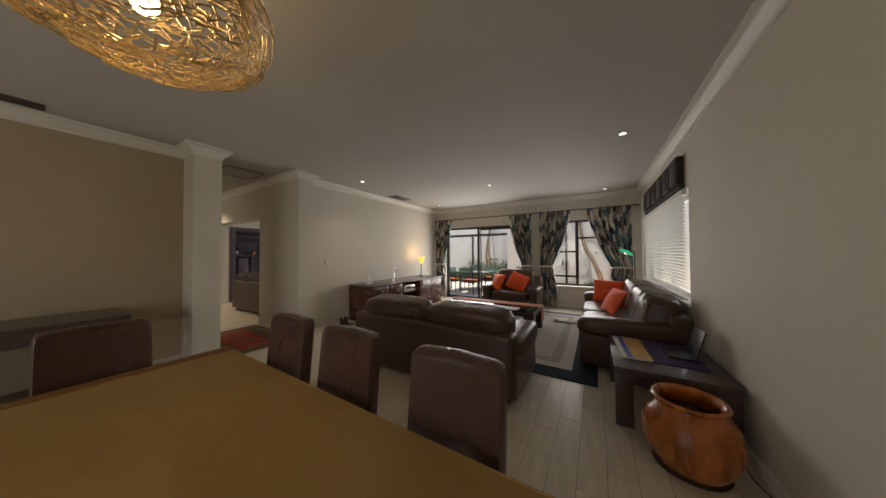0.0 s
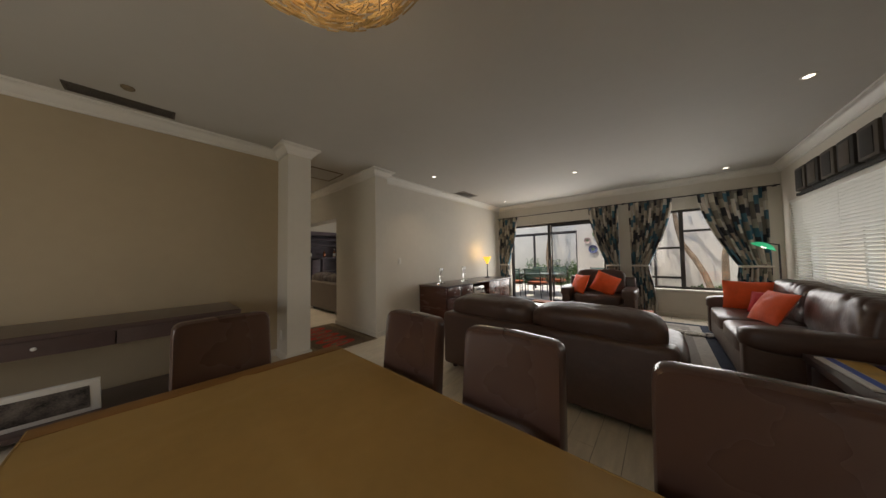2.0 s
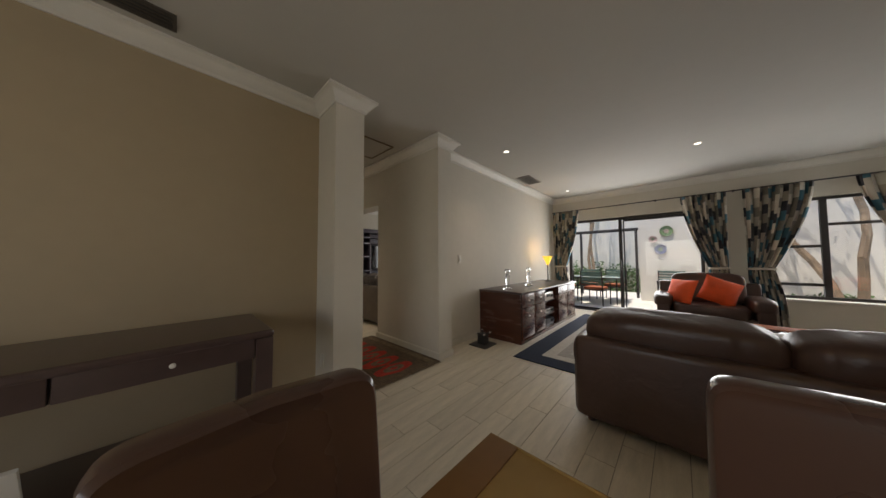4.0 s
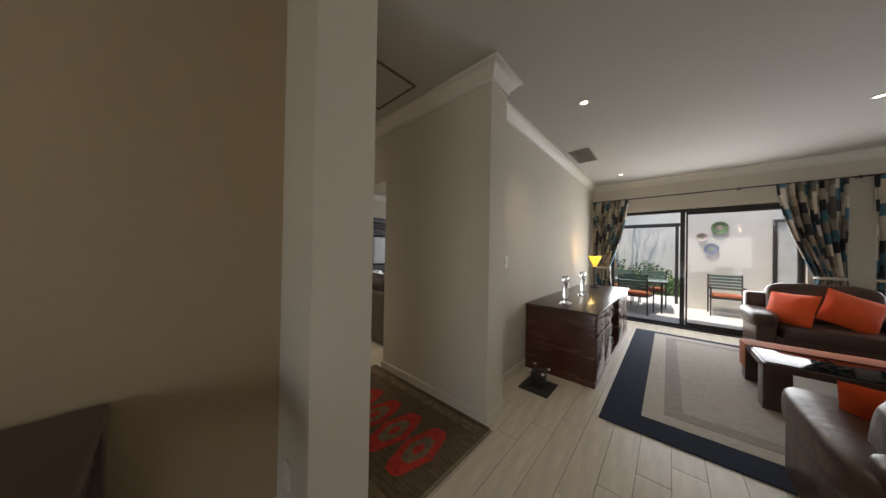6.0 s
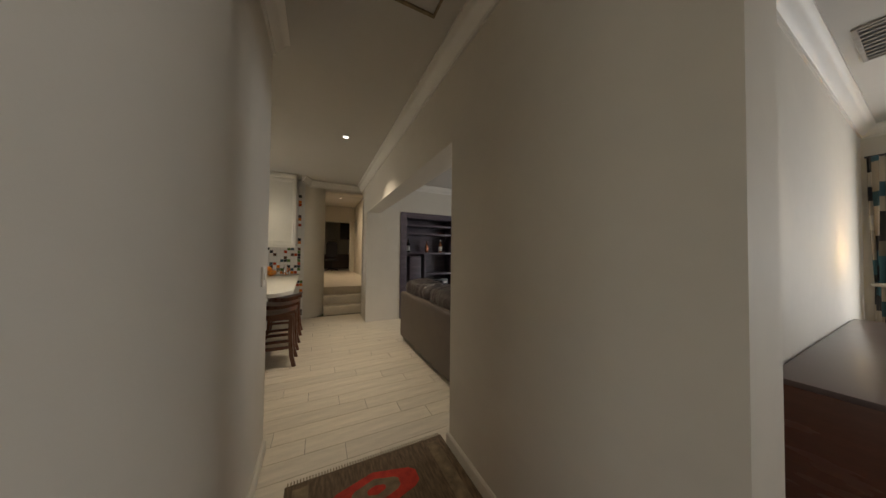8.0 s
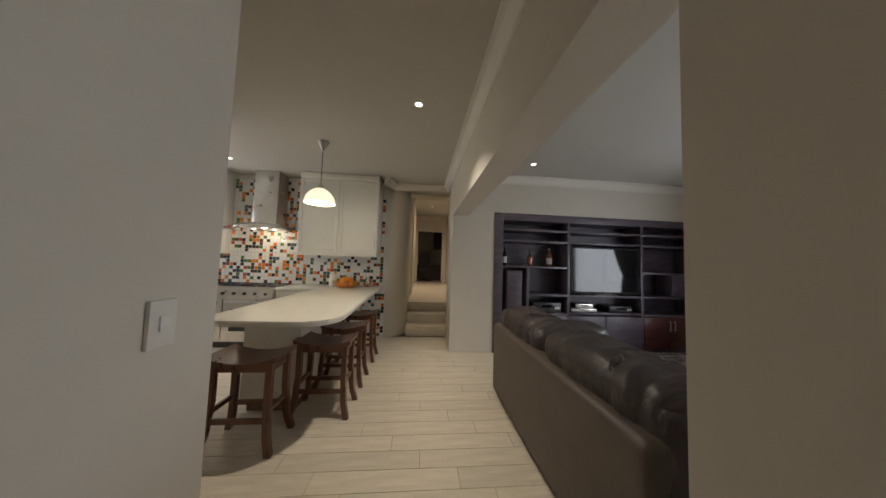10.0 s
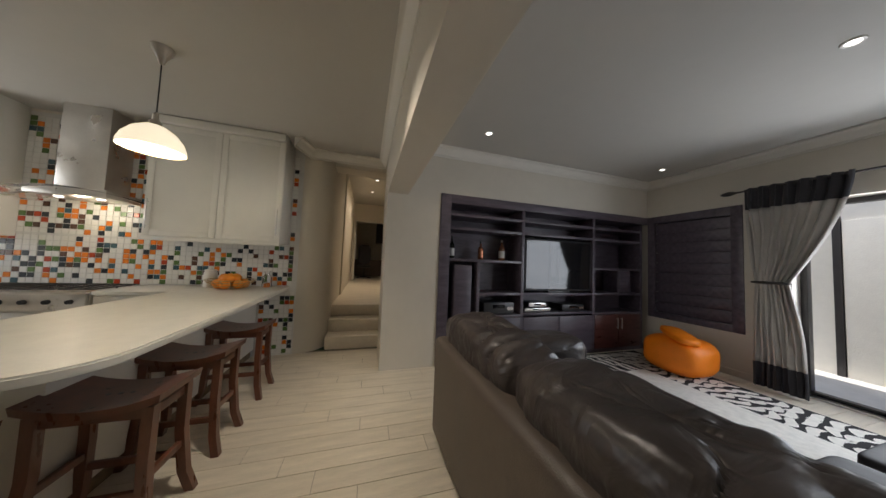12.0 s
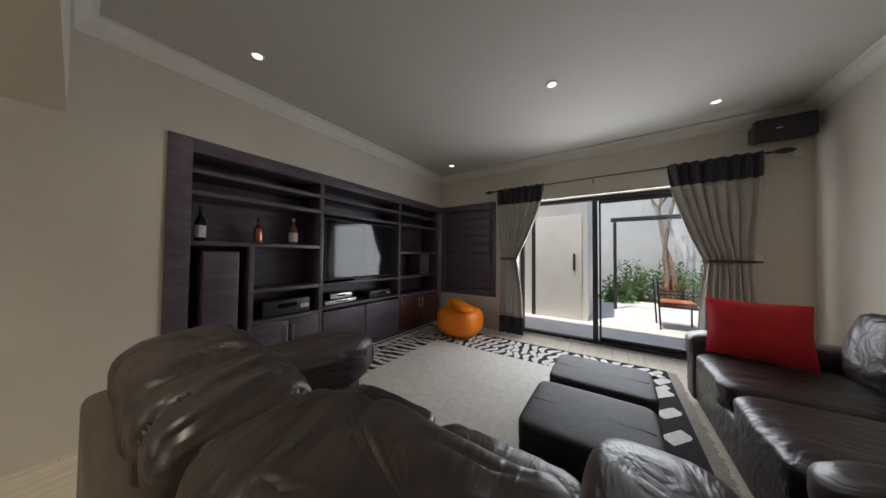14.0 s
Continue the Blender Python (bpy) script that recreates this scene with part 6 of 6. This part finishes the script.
for y in (-0.8, 0.77):
    part("side", boxm(-0.28, 0.28, y, y + 0.03, 0, 0.70), DARKWOOD, dk)
cu = thing("wall_cupboard", "black cupboard on the study wall", "cupboard", -17.82, 3.20, FZ + 1.5)
part("body", boxm(-0.18, 0.15, -0.3, 0.3, 0, 0.9, 0.005), BLACKP, cu)
dr = thing("door_3", "dark door frame at the corridor's end", "door", kind="structure")
for a in ((2.09, 2.13, FZ, 2.68), (3.12, 3.16, FZ, 2.68), (2.13, 3.12, 2.64, 2.68)):
    part("jamb", boxm(-15.449, -15.42, *a), WHITE, dr)
cb = new("corridor_beam", bpy.data.lights.new("corridor_beam", "SPOT"))
cb.data.energy, cb.data.color, cb.data.shadow_soft_size, cb.data.spot_size, cb.data.spot_blend = 44, (1.0, 0.80, 0.56), 0.10, radians(150), 1.0
cb.location = (-13.6, 2.6, 3.26)
# second spot and its downlight are added to brighten the corridor
cb = new("corridor_beam", cb.data)
cb.location = (-12.4, 2.7, 3.26)
downlight(-12.4, 2.7, 3.3)

# ---- courtyard ----
solid("wall_yard_west", boxm(-9.6, -6.62, 8.8, 9.0, -0.12, 3.0), OUTW, "sunlit white house wall", "wall", kind="structure")
solid("wall_yard_wing", boxm(-6.82, -6.62, 9.0, 12.2, -0.12, 3.0), OUTW, "sunlit white house wall", "wall", kind="structure")
solid("wall_yard_plates", boxm(-2.85, 3.4, 10.1, 10.3, -0.12, 3.1), OUTW, "sunlit white courtyard wall", "wall", kind="structure")
# back wall made taller than real: its pale top stands for bright white sky
solid("wall_yard_back", boxm(-12, 4, 14.0, 14.2, -0.12, 3.7), OUTW, "cream boundary wall, raised in place of white sky", "wall", kind="structure")
solid("wall_yard_east", boxm(3.2, 3.4, -2, 10.1, -0.12, 2.6), OUTW, "cream boundary wall beside the house", "wall", kind="structure")
yd = thing("door_5", "white flush yard door with black pull handle", "door", kind="structure")
part("door_leaf", boxm(-7.62, -6.72, 8.77, 8.798, -0.02, 2.1, 0.004), OUTW, yd)
part("door_handle", boxm(-6.88, -6.84, 8.735, 8.769, 0.98, 1.32, 0.008), BLACKP, yd)
part("frame", boxm(-7.70, -7.63, 8.76, 8.798, -0.02, 2.16, 0.004), BLACKM, yd)
pg = thing("pergola", "dark steel pergola frame over the patio", "pergola", 0, 0, -0.02)
for x, y in ((-6.2, 10.6), (-4.6, 10.6), (-3.0, 10.6)):
    part("post", boxm(x, x + 0.07, y, y + 0.07, 0, 2.15, 0.004), BLACKM, pg)
part("beam", boxm(-6.25, -2.9, 10.6, 10.67, 2.15, 2.25, 0.004), BLACKM, pg)
for x, s, z, m in ((-2.22, 0.15, 2.02, CERG), (-2.52, 0.10, 1.80, CERP), (-2.36, 0.14, 1.50, CERB)):
    p = thing("wall_plate", "painted ceramic plate hung on the courtyard wall", "plate", x, 10.098, z, group="plates on the courtyard wall")
    o = part("plate", lathe(bmesh.new(), [(s * 0.3, 0.004), (s * 0.7, 0.01), (s, 0.035), (s * 0.98, 0.04), (s * 0.65, 0.018), (s * 0.2, 0.012)], n=28), m, p)
    o.matrix_basis = pose(0, 0, 0, 90, 0, 0)
    o = part("centre", lathe(bmesh.new(), [(0.001, 0.0125), (s * 0.4, 0.0145), (s * 0.4, 0.013), (0.001, 0.012)], n=20), CERG if m is not CERG else CERP, p)
    o.matrix_basis = pose(0, 0, 0, 90, 0, 0)
gt = thing("door_4", "dark framed glass door in the courtyard wall", "door", kind="structure")
for a in ((-1.42, -1.36, 0, 2.16), (-0.80, -0.74, 0, 2.16), (-1.36, -0.80, 2.10, 2.16)):
    part("frame", boxm(a[0], a[1], 10.04, 10.098, a[2], a[3], 0.003), BLACKM, gt)
part("door_leaf", boxm(-1.36, -0.80, 10.07, 10.095, 0, 2.10), mat("grey_door_glass", (0.58, 0.59, 0.57), 0.15), gt)
part("door_handle", boxm(-0.90, -0.86, 10.03, 10.069, 0.95, 1.15, 0.006), BLACKP, gt)

GREENS = mat("green_sling_fabric", (0.10, 0.17, 0.15), 0.7, vary=0.1)
SEATO = mat("rust_outdoor_cushion", (0.42, 0.13, 0.06), 0.8, vary=0.2)


def patio_chair(x, y, rz, first=None):
    if first:
        return copy_thing(first, pose(x, y, -0.02, 0, 0, rz))
    c = thing("patio_chair", "dark metal patio chair with green slats and rust cushion", "chair", x, y, -0.02, rz, group="patio chairs")
    for sx in (-0.27, 0.27):
        part("leg", rod(bmesh.new(), (sx, -0.24, 0), (sx, -0.24, 0.62), 0.014), BLACKM, c)
        part("leg", rod(bmesh.new(), (sx, 0.26, 0), (sx, 0.30, 0.92), 0.014), BLACKM, c)
        part("armrest", boxm(sx - 0.025, sx + 0.025, -0.27, 0.28, 0.62, 0.645, 0.005), BLACKM, c)
    part("seat_frame", boxm(-0.27, 0.27, -0.25, 0.26, 0.39, 0.42, 0.005), BLACKM, c)
    bm = bmesh.new()
    pad(bm, 0, 0, 0.455, 0.5, 0.48, 0.07, 0.3, nu=20, nv=8)
    part("cushion", bm, SEATO, c, "rust coloured seat cushion")
    for k in range(5):
        part("back_slat", boxm(-0.26, 0.26, 0.265 + k * 0.006, 0.28 + k * 0.006, 0.56 + k * 0.072, 0.615 + k * 0.072, 0.003), GREENS, c)
    return c


pc1 = patio_chair(-2.15, 9.6, 0)
patio_chair(-3.45, 9.75, 0, pc1)
patio_chair(-4.15, 9.75, 0, pc1)
patio_chair(-3.7, 8.55, 170, pc1)
patio_chair(-4.5, 8.6, 185, pc1)
patio_chair(-5.25, 9.2, 90, pc1)
pt2 = thing("patio_table", "glass-topped dark metal patio table", "table", -3.95, 9.15, -0.02)
part("tabletop", boxm(-0.8, 0.8, -0.42, 0.42, 0.72, 0.735, 0.005), mat("frosted_table_glass", (0.30, 0.38, 0.36), 0.12), pt2)
part("rim", boxm(-0.82, 0.82, -0.44, 0.44, 0.695, 0.719, 0.004), BLACKM, pt2)
for x in (-0.7, 0.7):
    for y in (-0.36, 0.36):
        part("leg", rod(bmesh.new(), (x, y, 0), (x, y, 0.70), 0.018), BLACKM, pt2)


def shrub(x, y, w, h, seed, label="green leafy shrub at the boundary wall"):
    r = random.Random(seed)
    s = thing("shrub", label, "shrub", x, y, -0.12)
    vs, fs = [], []
    for k in range(700):
        a, e, q = r.uniform(0, 6.28), r.uniform(0.05, 1), r.uniform(0.35, 1) ** 0.5
        lump = 0.8 + 0.3 * math.sin(3 * a + seed)
        c = Vector((math.cos(a) * w * q * lump * math.sqrt(1 - e * e * 0.8), math.sin(a) * w * 0.6 * q * math.sqrt(1 - e * e * 0.8), e * h * q))
        d1 = Vector((r.uniform(-1, 1), r.uniform(-1, 1), r.uniform(-0.2, 1))).normalized()
        d2 = d1.cross(Vector((r.uniform(-1, 1), r.uniform(-1, 1), r.uniform(-1, 1)))).normalized()
        ln = r.uniform(0.06, 0.13)
        i = len(vs)
        vs += [c, c + d1 * ln * 0.5 + d2 * ln * 0.25, c + d1 * ln, c + d1 * ln * 0.5 - d2 * ln * 0.25]
        fs.append((i, i + 1, i + 2, i + 3))
    me = bpy.data.meshes.new("leaves")
    me.from_pydata([tuple(v) for v in vs], [], fs)
    me.materials.append(LEAF)
    o = new("leaves", me)
    o.parent = s
    bm = bmesh.new()
    for k in range(5):
        a = k * 1.3
        rod(bm, (0, 0, 0), (w * 0.5 * math.cos(a), w * 0.3 * math.sin(a), h * 0.7), 0.012, 0.005, 6)
    part("stems", bm, BARK, s)


for k, (x, y, w, h) in enumerate([(-6.0, 12.9, 0.6, 0.8), (-5.2, 13.2, 0.7, 1.0), (-4.3, 13.0, 0.7, 0.9), (-3.5, 13.2, 0.6, 1.1), (-5.7, 13.4, 0.6, 1.3), (-4.7, 13.5, 0.6, 1.3), (-3.9, 13.5, 0.6, 1.2), (-6.1, 11.8, 0.45, 0.6), (-2.9, 12.6, 0.5, 0.8), (0.0, 9.7, 0.35, 0.55), (0.55, 9.75, 0.4, 0.6), (-0.75, 9.75, 0.3, 0.45)]):
    shrub(x, y, w, h, k)


def trunk_tree(x, y, h, seed, label):
    r = random.Random(seed)
    t = thing("tree", label, "tree", x, y, -0.12)
    bm = bmesh.new()
    tips = []
    def limb(p, d, ln, rad, depth):
        for k in range(7):
            q = p + d * (ln / 7)
            rod(bm, p, q, rad, rad * 0.93, 8)
            p, rad = q, rad * 0.93
            d = (d + Vector((r.uniform(-0.28, 0.28), r.uniform(-0.2, 0.2), 0.16))).normalized()
        if depth:
            for k in range(3):
                limb(p, (d + Vector((r.uniform(-0.8, 0.8), r.uniform(-0.6, 0.6), r.uniform(0, 0.4)))).normalized(), ln * 0.7, rad * 0.7, depth - 1)
        else:
            tips.append(p)
    for k in range(2):
        limb(Vector((0.1 * k, 0, 0)), Vector((0.13 * (k * 2 - 1), 0.05, 1)).normalized(), h * 0.45, 0.075, 1)
    part("trunk", bm, BARK, t)
    vs, fs = [], []
    for p in tips:
        for k in range(90):
            c = p + Vector((r.gauss(0, 0.28), r.gauss(0, 0.28), r.gauss(0, 0.22)))
            d1 = Vector((r.uniform(-1, 1), r.uniform(-1, 1), r.uniform(-1, 1))).normalized()
            d2 = d1.cross(Vector((0.3, 0.5, 0.8))).normalized()
            i = len(vs)
            vs += [c, c + d1 * 0.05 + d2 * 0.025, c + d1 * 0.1, c + d1 * 0.05 - d2 * 0.025]
            fs.append((i, i + 1, i + 2, i + 3))
    me = bpy.data.meshes.new("crown")
    me.from_pydata([tuple(v) for v in vs], [], fs)
    me.materials.append(LEAF)
    o = new("crown", me)
    o.parent = t


trunk_tree(-4.85, 13.0, 7.0, 2, "pale forked tree trunk in the courtyard")
trunk_tree(0.35, 9.3, 7.0, 8, "pale tree trunk outside the window")

# ---- floor, laid plank by plank ----
floor = solid("floor", boxm(-9.86, XE, -2.75, YN + 0.09, -0.1, -0.004), GROUT, "pale wood-look floor tiles with brown joints", "floor", kind="structure")
PW, PL, PG = 0.163, 0.92, 0.004


def plank_mesh(w, l):
    bm = boxm(0, w - PG, 0, l - PG, -0.006, 0.0)
    return bm


SHARED = {}
rest_v, rest_f = [], []
count = 0
ix = 0
x = -9.80
while x < XE - 0.02:
    w = min(PW, XE - x)
    y = 2.10 + (0.21 if ix % 2 else 0.0) + (0.46 if (ix // 2) % 2 else 0.0) - PL * 6
    while y < YN + 0.05:
        ya, yb = max(y, -2.75), min(y + PL, YN if x > -4.5 else YT + 0.16)
        if yb - ya > 0.05:
            near = (-8.2 < x < -2.6 and 1.3 < yb and ya < 3.6) or (-4.3 < x < -2.4 and 0.6 < ya < 4.0) or (-1.0 < x < 0.95 and 1.2 < ya < 3.6)
            if near and count < 300 and abs(yb - ya - PL) < 1e-3 and w == PW:
                if "full" not in SHARED:
                    ob = part("plank", plank_mesh(w, PL), PLANK, floor)
                    SHARED["full"] = ob.data
                else:
                    ob = new("plank", SHARED["full"])
                    ob.parent = floor
                ob.location = (x, ya, 0)
                count += 1
            else:
                k = len(rest_v)
                a, b2, c, d = x, x + w - PG, ya, yb - PG
                rest_v += [(a, c, -0.006), (b2, c, -0.006), (b2, d, -0.006), (a, d, -0.006), (a, c, 0), (b2, c, 0), (b2, d, 0), (a, d, 0)]
                rest_f += [(k + 4, k + 5, k + 6, k + 7), (k, k + 1, k + 5, k + 4), (k + 1, k + 2, k + 6, k + 5), (k + 2, k + 3, k + 7, k + 6), (k + 3, k, k + 4, k + 7)]
        y += PL
    x += PW
    ix += 1
me = bpy.data.meshes.new("planks")
me.from_pydata(rest_v, [], rest_f)
me.materials.append(PLANK)
ob = new("planks", me)
ob.parent = floor
tagged(ob, kind="stuff")
